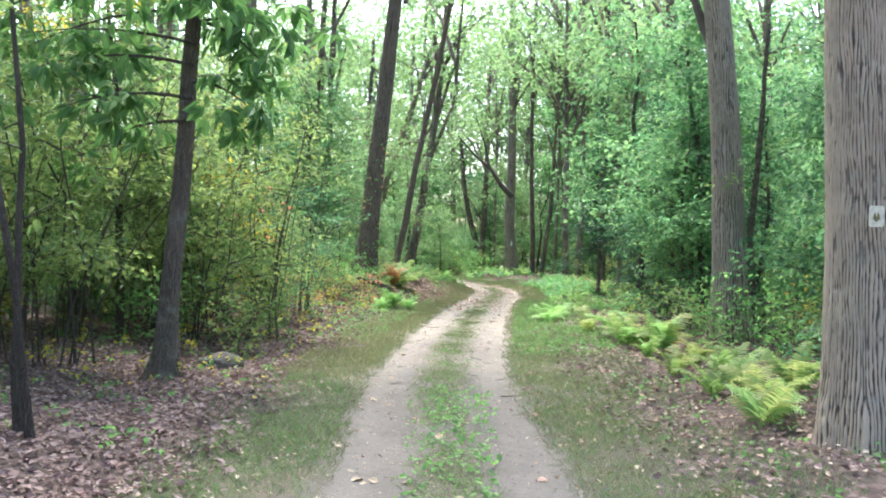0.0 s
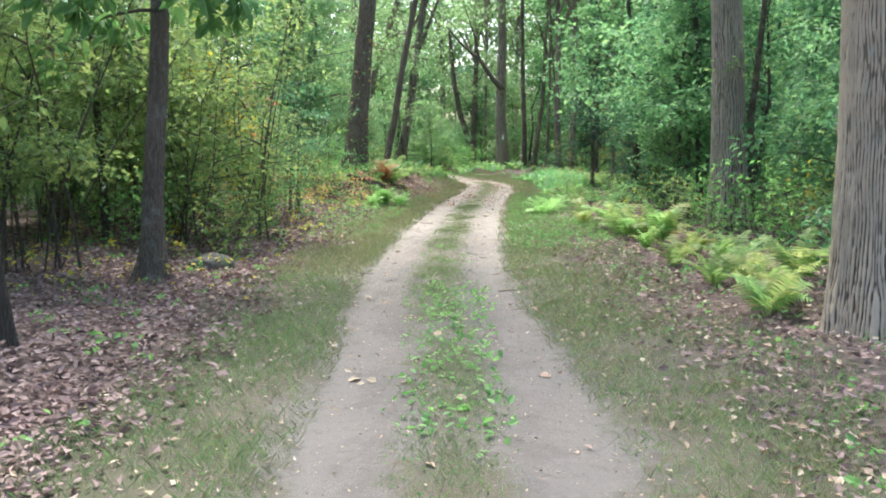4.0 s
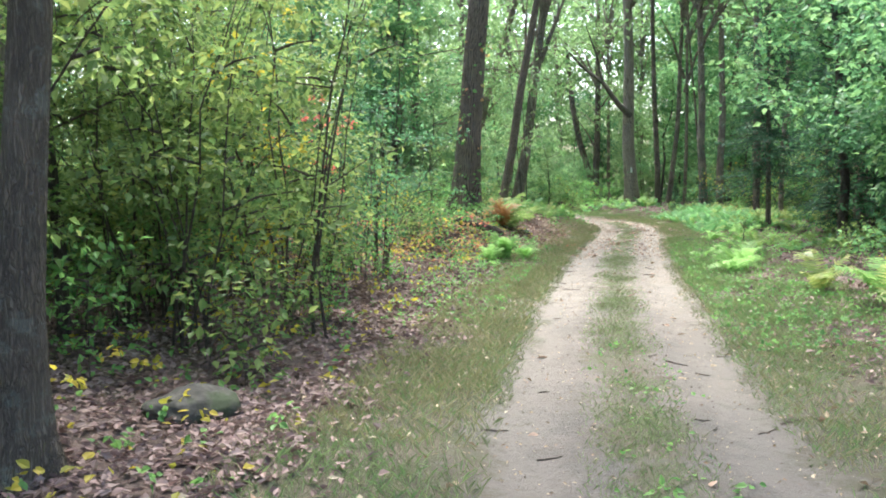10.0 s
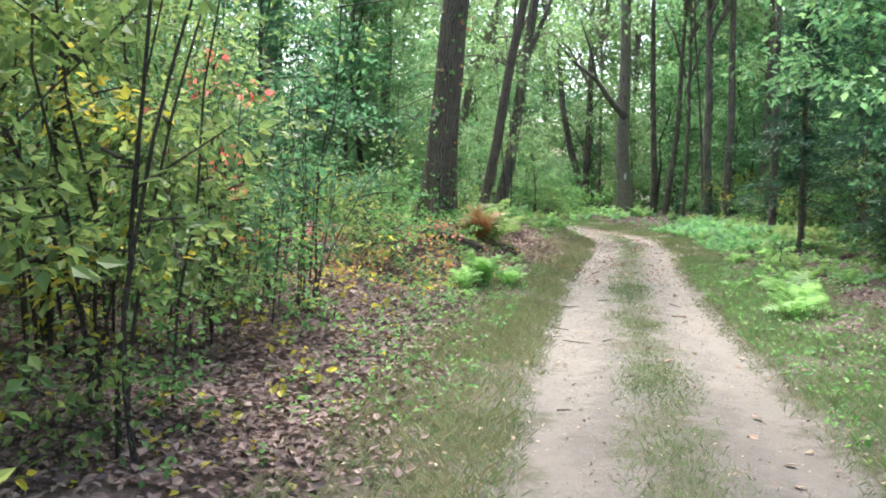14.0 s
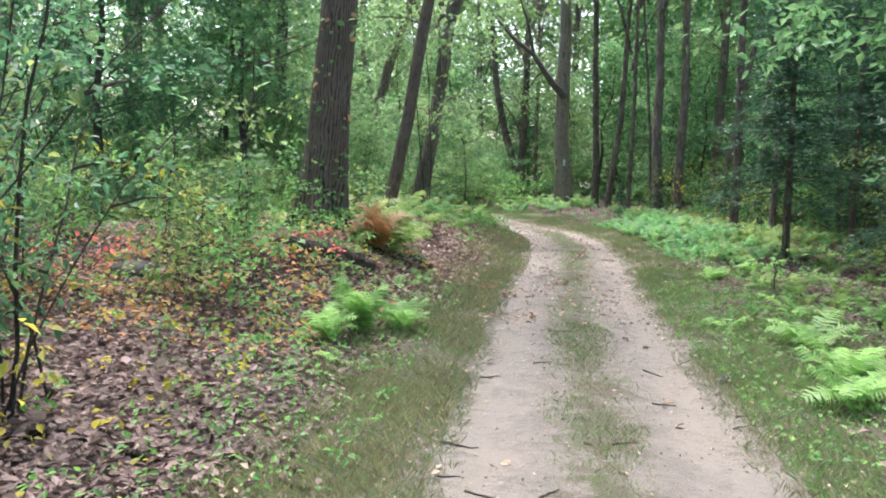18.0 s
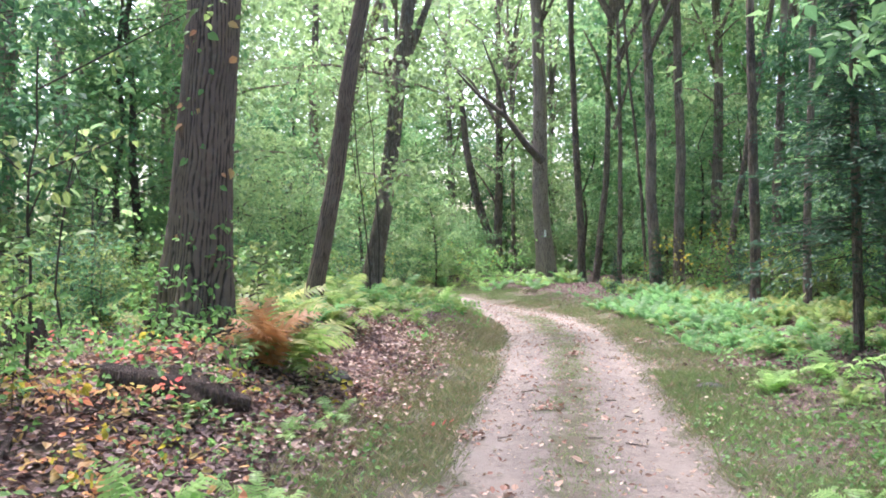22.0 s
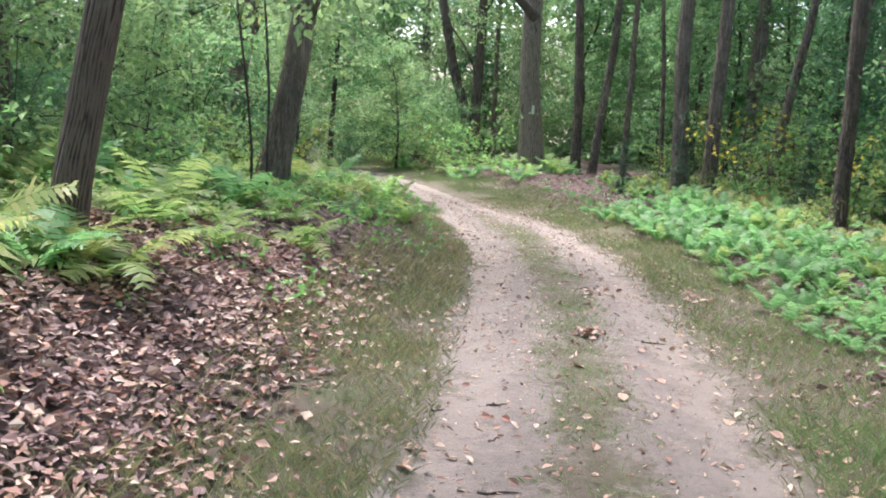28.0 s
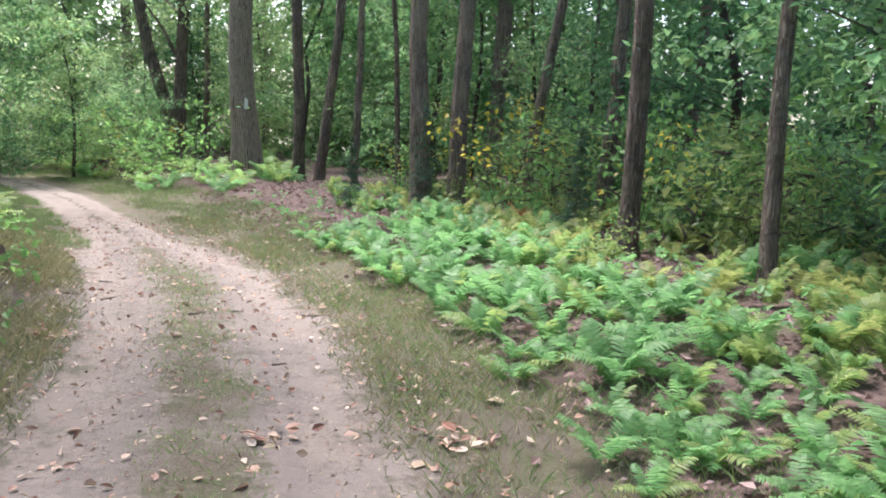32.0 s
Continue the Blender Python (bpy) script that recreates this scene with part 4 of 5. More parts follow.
for k, (x, y, size, kind) in enumerate([(-0.55, 33.2, 0.5, "mid"), (-0.75, 34.4, 0.6, "mid"), (-0.95, 35.6, 0.62, "green"), (-1.1, 36.8, 0.65, "mid"), (-1.35, 38.0, 0.65, "mid"), (-1.7, 39.4, 0.7, "deep"), (-2.3, 41.0, 0.7, "mid"), (-1.5, 36.0, 0.7, "deep"), (-1.3, 34.8, 0.6, "yellow"), (-2.0, 38.6, 0.75, "mid")]):
    fern(x, y, size, kind, 9, 700 + k, "mid", 0.35)
fern(-1.78, 20.75, 0.62, "green", 15, 1, None, 0.6), fern(-1.45, 21.05, 0.52, "green", 11, 2, None, 0.45), fern(-1.98, 20.4, 0.5, "green", 11, 3, None, 0.5), fern(-1.75, 19.6, 0.3, "green", 6, 4), fern(-1.55, 21.7, 0.4, "green", 7, 26, None, 0.2)
fern(-2.12, 24.5, 0.85, "rust", 13, 5, None, 0.8), fern(-2.05, 24.75, 1.1, "yellow", 10, 6, "mid", 0.1), fern(-2.0, 24.6, 0.6, "mid", 7, 7)
fern(-1.5, 24.0, 0.36, "green", 8, 35, None, 0.1), fern(-1.75, 23.2, 0.34, "green", 8, 36, None, 0.1), fern(-1.62, 23.6, 0.28, "green", 7, 37), fern(-2.35, 23.0, 0.3, "green", 7, 38), fern(-1.9, 24.1, 0.3, "mid", 7, 39)
fern(-2.45, 26.5, 0.95, "yellow", 11, 8, "mid"), fern(-2.75, 26.9, 0.9, "mid", 9, 9, "yellow"), fern(-2.5, 27.4, 0.8, "mid", 8, 10)
fern(2.2, 20.9, 0.62, "green", 11, 11, None, 0.25), fern(1.75, 18.95, 0.55, "green", 12, 12, None, 0.2), fern(2.0, 19.6, 0.55, "green", 11, 13, None, 0.25), fern(2.45, 25.4, 0.45, "green", 9, 41, None, 0.35), fern(2.62, 25.7, 0.4, "green", 8, 42, None, 0.3), fern(1.75, 21.9, 0.4, "green", 7, 14), fern(2.5, 22.2, 0.5, "green", 7, 15)
fern(2.85, 12.6, 1.1, "green", 8, 16, "yellow", 0.7), fern(2.65, 13.6, 0.8, "yellow", 8, 17, "mid", 0.45), fern(3.1, 13.4, 0.75, "rust", 6, 18, "yellow", 0.45), fern(2.5, 14.8, 0.75, "green", 8, 19, "yellow", 0.45)
fern(2.6, 7.7, 0.78, "yellow", 10, 20, "green", 0.45), fern(2.9, 8.2, 0.7, "mid", 10, 21, "yellow", 0.45), fern(2.6, 9.2, 0.6, "mid", 10, 22, None, 0.35), fern(3.1, 10.2, 0.75, "mid", 9, 23, "green", 0.45), fern(3.5, 9.3, 0.85, "mid", 9, 24, "yellow", 0.45), fern(2.6, 10.9, 0.6, "yellow", 9, 25, "mid", 0.4)
for k, (x, y) in enumerate(scatter(r, 10, 2.2, 3.6, 9, 17, 2.2, 0.5)):
    fern(x, y, r.uniform(0.5, 0.8), ("mid", "yellow", "mid", "mid")[k % 4], 9, 40 + k, "yellow" if k % 2 else "green", 0.45)
for k, kind in enumerate(("mid", "deep", "yellow", "mid")):
    fern_bed(scatter(r, 26, -6.5, -2.0, 25.5, 40, 2.2, 0.4), (0.55, 0.95), 8, kind, 600 + k)
for k, (x, y) in enumerate(scatter(r, 120, 2.3, 4.3, 27, 37.5, 1.7, 0.22)):
    if y < 31.5 and x < 3.1:
        continue
    fern(x, y, r.uniform(0.36, 0.58) * (0.7 if y < 30.5 else 1), "deep", 8, 100 + k, "mid" if k % 3 == 0 else None, 0.4)
for k, kind in enumerate(("yellow", "mid", "mid", "deep", "yellow", "rust")):
    fern_bed(scatter(r, 66 if kind != "rust" else 6, 3.9 if kind in ("yellow", "rust") else 3.3, 8.8, 29.5, 43, 2.6, 0.27), (0.28, 0.5), 9, kind, 610 + k, 0.5)
for k, (x, y) in enumerate(scatter(r, 26, 2.7, 3.6, 28.3, 31.8, 1.6, 0.22)):
    fern(x, y, r.uniform(0.26, 0.38), "deep", 7, 360 + k, "mid" if k % 3 == 0 else None, 0.3)
fern(-1.95, 27.5, 0.8, "mid", 8, 30, "yellow"), fern(-2.1, 28.7, 0.8, "mid", 8, 31), fern(-2.8, 27.5, 0.85, "yellow", 8, 32, "mid"), fern(-1.7, 28.8, 0.7, "mid", 8, 33), fern(-3.0, 28.4, 0.85, "mid", 8, 34)
for k, (x, y) in enumerate(scatter(r, 44, -4.4, -0.9, 28.6, 38, 2.1, 0.42)):
    fern(x, y, r.uniform(0.5, 0.85), ("mid", "deep", "mid", "yellow")[k % 4], 8, 260 + k, "mid")
for k, (x, y) in enumerate(scatter(r, 20, 2.5, 6.0, 21.5, 28.5, 2.2, 0.55)):
    fern(x, y, r.uniform(0.35, 0.55), ("mid", "green", "deep")[k % 3], 7, 320 + k)
fern_bed(scatter(r, 40, 2.6, 6.5, 21, 29, 2.3, 0.45), (0.3, 0.5), 7, "mid", 640, 0.3)
for k, kind in enumerate(("mid", "green", "deep")):
    fern_bed(scatter(r, 16, -4.5, 3.6, 43, 52, 1.6, 0.45), (0.5, 0.8), 7, kind, 630 + k)


# ---- sign and trail mark ----
def rounded_plate(w, h, d, corner, mat, name):
    bm = bmesh.new()
    bmesh.ops.create_cube(bm, size=1, matrix=Matrix.Diagonal((w, d, h, 1)))
    bmesh.ops.bevel(bm, geom=[e for e in bm.edges if abs(e.verts[0].co.y - e.verts[1].co.y) > 0.5 * d], offset=corner, segments=3, affect="EDGES")
    me = bpy.data.meshes.new(name)
    bm.to_mesh(me), bm.free()
    me.materials.append(mat)
    return me


sign = thing("trail_sign", 3.07, 6.66, 1.87, "small cream trail sign with a dark leaf shape on it", "sign")
sign.rotation_euler = (0, 0, radians(-22))
part("plate", rounded_plate(0.105, 0.16, 0.006, 0.008, SIGN_FACE, "plate"), sign)
mark = part("leaf_shape", mesh_of("leaf_shape", *leaf_arrays(np.array([[0, 0, -0.045]]), np.array([[0, 0, 1.0]]), np.array([[0, -1.0, 0]]), np.array([0.085]), np.array([0.055]), True), SIGN_MARK), sign, "dark leaf shape")
mark.location = (0, -0.008, 0)
stroke = rounded_plate(0.085, 0.28, 0.012, 0.03, BLAZE, "trail_mark")
tm = new("trail_mark", stroke)
tm.matrix_world = pose(2.34, 47.955, 1.92, 0, 0, -4)
tagged(tm, "white painted trail mark on the thick grey tree", "trail mark")

# ---- stones, stumps, logs ----
def stone(x, y, size, seed, label="rounded mossy stone among fallen leaves", name="stone"):
    bm = bmesh.new()
    bmesh.ops.create_icosphere(bm, subdivisions=4, radius=1)
    for v in bm.verts:
        q = v.co * 1.3 + Vector((seed * 3.1, 0, 0))
        v.co *= 1 + 0.22 * noise.noise(q) + 0.08 * noise.noise(q * 3.5) + 0.03 * noise.noise(q * 9)
        v.co = Vector((v.co.x * size[0], v.co.y * size[1], v.co.z * size[2]))
    me = bpy.data.meshes.new(name)
    bm.to_mesh(me), bm.free()
    me.materials.append(STONE)
    me.polygons.foreach_set("use_smooth", np.full(len(me.polygons), True))
    ob = new(name, me)
    ob.location, ob.rotation_euler = (x, y, stand(x, y) + 0.2 * size[2]), (0, 0, seed)
    return tagged(ob, label, "stone")


stone(-2.95, 10.45, (0.30, 0.22, 0.13), 1), stone(-1.69, 25.15, (0.27, 0.16, 0.07), 2, "low dark stone by the yellow fern"), stone(-4.3, 21.9, (0.3, 0.26, 0.13), 3, "dark stone half buried in leaves")
stone(1.12, 19.6, (0.09, 0.07, 0.04), 4, "small pale stone at the edge of the track"), stone(2.05, 26.0, (0.17, 0.10, 0.05), 6, "flat grey stone on the verge")


def stump(x, y, radius, tall, seed, label):
    r = np.random.default_rng(seed)
    v, f = tube([(0, 0, -0.05), (0.01, 0, 0.1), (0, 0.02, tall * 0.6), (0.02, 0.02, tall)], [radius * 1.3, radius * 1.08, radius, radius * 0.8], 22, 0.12, seed, 0.4)
    top = np.arange(len(v) - 22, len(v))
    v[top, 2] += r.uniform(-0.3, 0.2, 22) * tall
    mid = np.array([[0, 0, tall * 0.55]])
    ob = thing("stump", x, y, stand(x, y) - 0.03, label, "stump")
    part("wood", mesh_of("wood", v, f, ROT, True), ob)
    tri = np.array([(22, k, (k + 1) % 22) for k in range(22)])
    part("rotten_core", mesh_of("rotten_core", np.concatenate([v[top], mid]), tri, ROT), ob)


stump(-4.1, 24.2, 0.14, 0.42, 1, "dark rotten broken tree stump"), stump(-2.4, 23.3, 0.17, 0.14, 2, "low dark crumbled stump covered with leaves"), stump(-0.73, 34.9, 0.12, 0.2, 3, "tiny dark stump at the bend of the track")


def log(points, radius, seed, label, name="log"):
    p = np.asarray(points, float)
    z = height(p[:, 0], p[:, 1]) + 0.6 * radius
    me = mesh_of(name, *tube(np.column_stack([p, z]), np.linspace(radius, 0.55 * radius, len(p)), 8, 0.08, seed), ROT, True)
    return tagged(new(name, me), label, "log" if name == "log" else "fallen branch", "" if name == "log" else "fallen branches")


log([(-3.9, 23.2), (-3.2, 23.5), (-2.6, 23.6), (-2.0, 23.9)], 0.06, 1, "dead branch lying among the coloured leaves", "fallen_branch")
log([(-4.6, 24.8), (-3.9, 24.3), (-3.4, 23.4)], 0.05, 2, "pale dead branch leaning on the rotten stump", "fallen_branch")
log([(-3.7, 17.2), (-2.9, 17.5), (-2.2, 17.3)], 0.03, 3, "thin dead branch under the bushes", "fallen_branch")
log([(-2.7, 8.1), (-2.3, 8.5), (-1.95, 8.75)], 0.02, 4, "thin dead branch at the foot of the slender tree", "fallen_branch")
log([(-2.55, 25.0), (-2.1, 24.8), (-1.75, 24.75), (-1.4, 24.55)], 0.032, 5, "grey dead branch lying before the rust-brown fern", "fallen_branch")
log([(-2.3, 24.55), (-1.95, 24.45), (-1.55, 24.3)], 0.04, 6, "thick rotten branch among the coloured leaves", "fallen_branch")
log([(-1.9, 24.85), (-1.78, 24.5), (-1.75, 24.1)], 0.016, 7, "pale forked stick across the dead branch", "fallen_branch")
log([(-2.4, 24.2), (-2.2, 24.4), (-1.8, 24.6)], 0.02, 8, "thin grey stick across the dead branch", "fallen_branch")
log([(-1.55, 26.6), (-1.25, 26.75), (-0.95, 26.7)], 0.02, 9, "dark dead stick at the edge of the grass", "fallen_branch")

log([(-2.95, 23.0), (-2.6, 23.1), (-2.3, 23.15), (-2.0, 23.3)], 0.13, 10, "thick crumbling rotten log under dead twigs")
log([(-2.99, 21.64), (-3.15, 22.3), (-3.4, 23.1)], 0.028, 11, "pale dead branch propped among the coloured leaves", "fallen_branch")
log([(-4.0, 25.4), (-3.7, 25.0), (-3.45, 24.5)], 0.09, 12, "broken mossy log at the foot of the oak")
for k, (x, y, tall, n, size) in enumerate([(-3.9, 24.5, 2.0, 11, 0.19), (-4.75, 23.9, 1.8, 7, 0.14), (-4.4, 26.2, 1.5, 9, 0.16), (2.9, 24.0, 0.5, 7, 0.10), (-4.9, 20.5, 1.2, 8, 0.13)]):
    q = np.random.default_rng(640 + k)
    ob = thing("sapling", x, y, stand(x, y) - 0.02, "thin sapling with a few large pale green leaves", "sapling", "large-leaved saplings")
    t = np.linspace(0, 1, 8)[:, None]
    line = np.concatenate([q.normal(0, 0.10, 2) * tall * t + np.cumsum(q.normal(0, 0.02, (8, 2)), 0), tall * t], 1)
    part("stem", mesh_of("stem", *tube(line, np.linspace(0.013, 0.004, 8), 6, 0.05, k), TWIG, True), ob)
    at = line[q.integers(4, 8, n)] + q.normal(0, 0.16, (n, 3)) * (1, 1, 0.35)
    way = np.stack([q.normal(0, 1, n), q.normal(0, 1, n), q.normal(-0.25, 0.15, n)], 1)
    ln = size * q.uniform(0.7, 1.2, n)
    part("foliage", mesh_of("foliage", *leaf_arrays(at, way, unit(q.normal(0, 0.3, (n, 3)) + (0, 0, 1)), ln, ln * 0.62, True), LEAF_MINT), ob)
    for j in range(n):
        part("twig", mesh_of("twig", *tube([line[4 + j % 4], (line[4 + j % 4] + at[j]) / 2, at[j]], [0.004, 0.003, 0.002], 4), TWIG, True), ob)

r = np.random.default_rng(36)
for k in range(15):
    x, y, th, L = (r.uniform(-5.0, -2.3), r.uniform(21, 26), r.uniform(0, 3.1), r.uniform(0.4, 1.0)) if k < 8 else (r.uniform(-3.0, -1.7), r.uniform(24.6, 26.4), r.uniform(0, 3.1), r.uniform(0.4, 0.9))
    log([(x + L * q * math.cos(th), y + L * q * math.sin(th) + r.normal(0, 0.03)) for q in (-0.5, -0.2, 0.2, 0.5)], r.uniform(0.012, 0.03), 20 + k, "dead stick among the coloured leaves", "fallen_branch")

# ---- leaves of the slender tree that hang over the left of the track, and vine on the oak ----
def hanging_leaves(owner, ends, count, length, mat, seed, label, name="foliage"):
    """A bough of the owner: twigs out to the given ends with large leaves on them."""
    r = np.random.default_rng(seed)
    pts = np.asarray(ends, float)
    return part(name, mesh_of(name, *sprays(r, pts, count, 0.20, length, flat=0.5, droop=0.9, slim=0.48, fine=True), mat), owner, label)


def bough(owner, start, end, sag, seed, count=15, length=0.2, mat=LEAF_NEAR):
    s, e = np.array(start, float) * (1.0, 1.0, 1.17), np.array(end, float) * 1.17
    t = np.linspace(0, 1, 7)[:, None]
    line = s + (e - s) * t + np.array([0, 0, 1.0]) * sag * 4 * t * (1 - t)
    part("limb", mesh_of("limb", *tube(line, np.linspace(0.02, 0.004, 7), 6, 0.05, seed), TWIG, True), owner)
    r = np.random.default_rng(seed)
    k = np.linspace(0.35, 1.0, 7)[:, None]
    ends = s + (e - s) * k + np.array([0, 0, 1.0]) * sag * 4 * k * (1 - k) + r.normal(0, 0.16, (7, 3)) * (1, 1, 0.6)
    hanging_leaves(owner, ends, count, length, mat, seed, "large dark green leaves")


for k, (s, e, g) in enumerate([((0.24, 0, 2.9), (-1.0, -0.5, 2.75), 0.12), ((0.26, 0, 3.1), (-1.5, 0.2, 3.2), 0.1), ((0.24, 0, 2.75), (0.85, -0.4, 2.45), 0.08), ((0.28, 0, 3.3), (0.9, 0.3, 3.25), 0.1), ((0.22, 0, 2.6), (-0.6, -0.9, 2.35), 0.1),
                               ((0.3, 0, 3.5), (-0.8, -1.0, 3.4), 0.1), ((0.3, 0, 3.6), (0.6, -1.0, 3.35), 0.1), ((0.3, 0, 3.4), (-1.3, -0.3, 2.9), 0.15), ((0.3, 0, 3.3), (1.0, -0.2, 2.75), 0.12), ((0.3, 0, 3.7), (1.2, 0.1, 3.4), 0.1), ((0.3, 0, 3.6), (-2.1, 0.1, 3.3), 0.12), ((0.2, 0, 2.4), (-1.2, 0.6, 2.1), 0.12), ((0.32, 0, 3.8), (-1.8, -0.6, 3.6), 0.12)]):
    bough(near_left, s, e, g, 300 + k)
ends, main = high_crown(77, 5.2, 9.5, 1.9, 90)
part("crown", crown_mesh("crown", np.random.default_rng(5), ends, 16, 0.5, 0.16, LEAF_NEAR), near_left)

r = np.random.default_rng(44)
th, h = r.uniform(-2.9, 0.2, 90), r.uniform(0.3, 4.6, 90)
skin = np.stack([0.098 * h + 0.29 * np.cos(th), 0.29 * np.sin(th), h], 1)
out = np.stack([np.cos(th), np.sin(th), np.full(90, 0.3)], 1)
ln = r.uniform(0.05, 0.12, 90)
part("vine", mesh_of("vine", *leaf_arrays(skin[:30], np.stack([r.normal(0, 1, 30), r.normal(0, 0.3, 30), np.full(30, -0.8)], 1), out[:30], ln[:30], ln[:30] * 0.8, True), LEAF_ORANGE), oak, "yellow and orange vine leaves on the bark")
part("vine", mesh_of("vine", *leaf_arrays(skin[30:], np.stack([r.normal(0, 1, 60), r.normal(0, 0.3, 60), np.full(60, -0.8)], 1), out[30:], ln[30:], ln[30:] * 0.8, True), HERB), oak, "green vine leaves on the bark")
ends = np.stack([r.normal(0.0, 0.32, 60), r.normal(-0.35, 0.2, 60), np.abs(r.normal(0.3, 0.45, 60)) + 0.1], 1)
part("vine", crown_mesh("vine", r, ends, 9, 0.13, 0.07, HERB, slim=0.75, fine=True), oak, "green creeper round the foot of the trunk")

# thin stems beside the left verge
for k, (x, y, tall) in enumerate([(-3.1, 6.05, 4.6), (-3.25, 6.25, 4.2), (-3.75, 18.0, 3.2), (-3.3, 17.75, 3.6), (-4.1, 17.3, 3.4), (-2.77, 12.9, 3.2), (-2.95, 13.1, 3.6), (-3.5, 23.0, 2.4), (4.85, 14.9, 5.2), (-2.05, 31.6, 5.0), (-1.95, 31.8, 4.6)]):
    ob = thing("sapling", x, y, stand(x, y) - 0.03, "bare thin stem of a sapling with a few leaves", "sapling", "thin saplings")
    r = np.random.default_rng(400 + k)
    t = np.linspace(0, 1, 9)[:, None]
    line = np.concatenate([r.normal(0, 0.22, 2) * tall * 0.4 * t**1.5 + np.cumsum(r.normal(0, 0.03, (9, 2)), 0), tall * t], 1)
    thick = 0.075 if k == 8 else 0.032 if k < 2 else 0.014
    part("stem", mesh_of("stem", *tube(line, np.linspace(thick, thick * 0.4, 9), 8, 0.05, k, 0.3), BARK_SMOOTH if k == 8 else TWIG, True), ob)
    twig_ends = []
    for q in range(6):
        i = int(r.integers(3, 9))
        e = line[i] + r.normal(0, 0.45, 3) * (1, 1, 0.3) + (0, 0, 0.25)
        part("twig", mesh_of("twig", *tube([line[i], (line[i] + e) / 2, e], [0.008, 0.006, 0.003], 4), TWIG, True), ob)
        twig_ends += [e, (line[i] + e) / 2]
    part("foliage", crown_mesh("foliage", r, twig_ends, 10, 0.25, 0.09, LEAF_SHRUB, fine=True), ob)

# red and orange young maples among the bushes
for k, (x, y, tall, mat, n) in enumerate([(-4.55, 18.3, 2.45, LEAF_RED, 12), (-4.9, 22.0, 0.6, LEAF_RED, 8), (-4.1, 22.6, 0.5, LEAF_ORANGE, 10), (-3.3, 21.6, 0.35, LEAF_ORANGE, 9), (-2.9, 22.4, 0.4, LEAF_ORANGE, 8), (-3.9, 20.9, 0.35, LEAF_ORANGE, 10), (-2.6, 23.9, 0.45, LEAF_RED, 3), (-3.5, 24.0, 0.5, LEAF_RED, 3),
                                          (-2.7, 22.9, 0.3, LEAF_RED, 5), (-5.2, 20.6, 0.5, LEAF_ORANGE, 9), (-3.95, 17.0, 2.45, LEAF_RED, 9), (-4.5, 16.4, 2.2, LEAF_RED, 4), (-2.35, 22.0, 0.25, LEAF_ORANGE, 6), (-1.62, 24.85, 0.28, LEAF_YELLOW, 5), (-2.5, 24.5, 0.4, LEAF_ORANGE, 5), (-0.47, 24.6, 0.1, LEAF_RED, 3)]):
    r = np.random.default_rng(500 + k)
    ob = thing("seedling", x, y, stand(x, y) - 0.02, "young maple with %s autumn leaves" % ("red" if mat is LEAF_RED else "yellow" if mat is LEAF_YELLOW else "orange and yellow"), "seedling", "autumn seedlings")
    tips = []
    for q in range(n):
        e = np.array([r.normal(0, 0.3), r.normal(0, 0.3), (tall if tall > 1 else 0.6 * tall) * r.uniform(0.35, 1.05)])
        part("stem", mesh_of("stem", *tube([(0.1 * e[0], 0.1 * e[1], 0), (0.6 * e[0], 0.6 * e[1], 0.6 * e[2]), e], [0.007, 0.005, 0.002], 4), TWIG, True), ob)
        tips.append(e)
    part("foliage", crown_mesh("foliage", r, tips, 10, 0.16, 0.085 if tall > 1 else 0.062, mat, slim=0.85, fine=True), ob)


# ---- ground cover: what nobody could count ----
def grass(name, n, lo, hi, y0, y1, tall, mat, label, seed, keep=None):
    r = np.random.default_rng(seed)
    step = np.diff(TRACK, axis=0)
    size = np.hypot(*step.T) * ((TRACK[:-1, 1] > y0 - 2) & (TRACK[:-1, 1] < y1 + 2))
    i = r.choice(len(step), n * 2, p=size / size.sum())
    mid = TRACK[i] + step[i] * r.uniform(0, 1, (len(i), 1))
    out = np.stack([step[i][:, 1], -step[i][:, 0]], 1) / np.hypot(*step[i].T)[:, None]
    side = r.uniform(lo, hi, len(i))
    x, y = (mid + out * side[:, None]).T
    u = across(x, y)
    patch = np.sin(2.3 * x + 0.7 * y) * np.sin(1.9 * y - 0.8 * x) + 0.5 * np.sin(6.1 * x) * np.sin(5.3 * y)
    ok = (u > lo) & (u < hi) & (y > y0) & (y < y1) & (patch + r.normal(0, 0.6, len(y)) > -0.35)
    if keep:
        ok &= keep(x, y, u, r)
    x, y = x[ok][:n], y[ok][:n]
    z = height(x, y) - 0.004
    n = len(x)
    base = np.stack([x, y, z], 1)
    ln = tall * r.uniform(0.45, 1.25, n)
    ahead = unit(np.stack([r.normal(0, 0.55, n), r.normal(0, 0.55, n), np.ones(n)], 1))
    side = unit(np.stack([r.normal(0, 1, n), r.normal(0, 1, n), np.zeros(n)], 1))
    w = (0.0016 + 0.012 * ln)[:, None]
    L = ln[:, None]
    bend = np.stack([ahead[:, 0], ahead[:, 1], np.zeros(n)], 1)
    v = np.stack([base - side * w, base + side * w, base + ahead * L * 0.6 + side * w * 0.7, base + ahead * L * 0.95 + bend * L * 0.35], 1).reshape(-1, 3)
    f = (np.arange(n)[:, None, None] * 4 + np.array([(0, 1, 2), (0, 2, 3)])[None]).reshape(-1, 3)
    tagged(new(name, mesh_of(name, v, f, mat)), label, "grass", kind="stuff")


grass("grass", 68000, -2.1, -0.80, 1.5, 52, 0.065, GRASS, "short olive grass on the verge", 1)
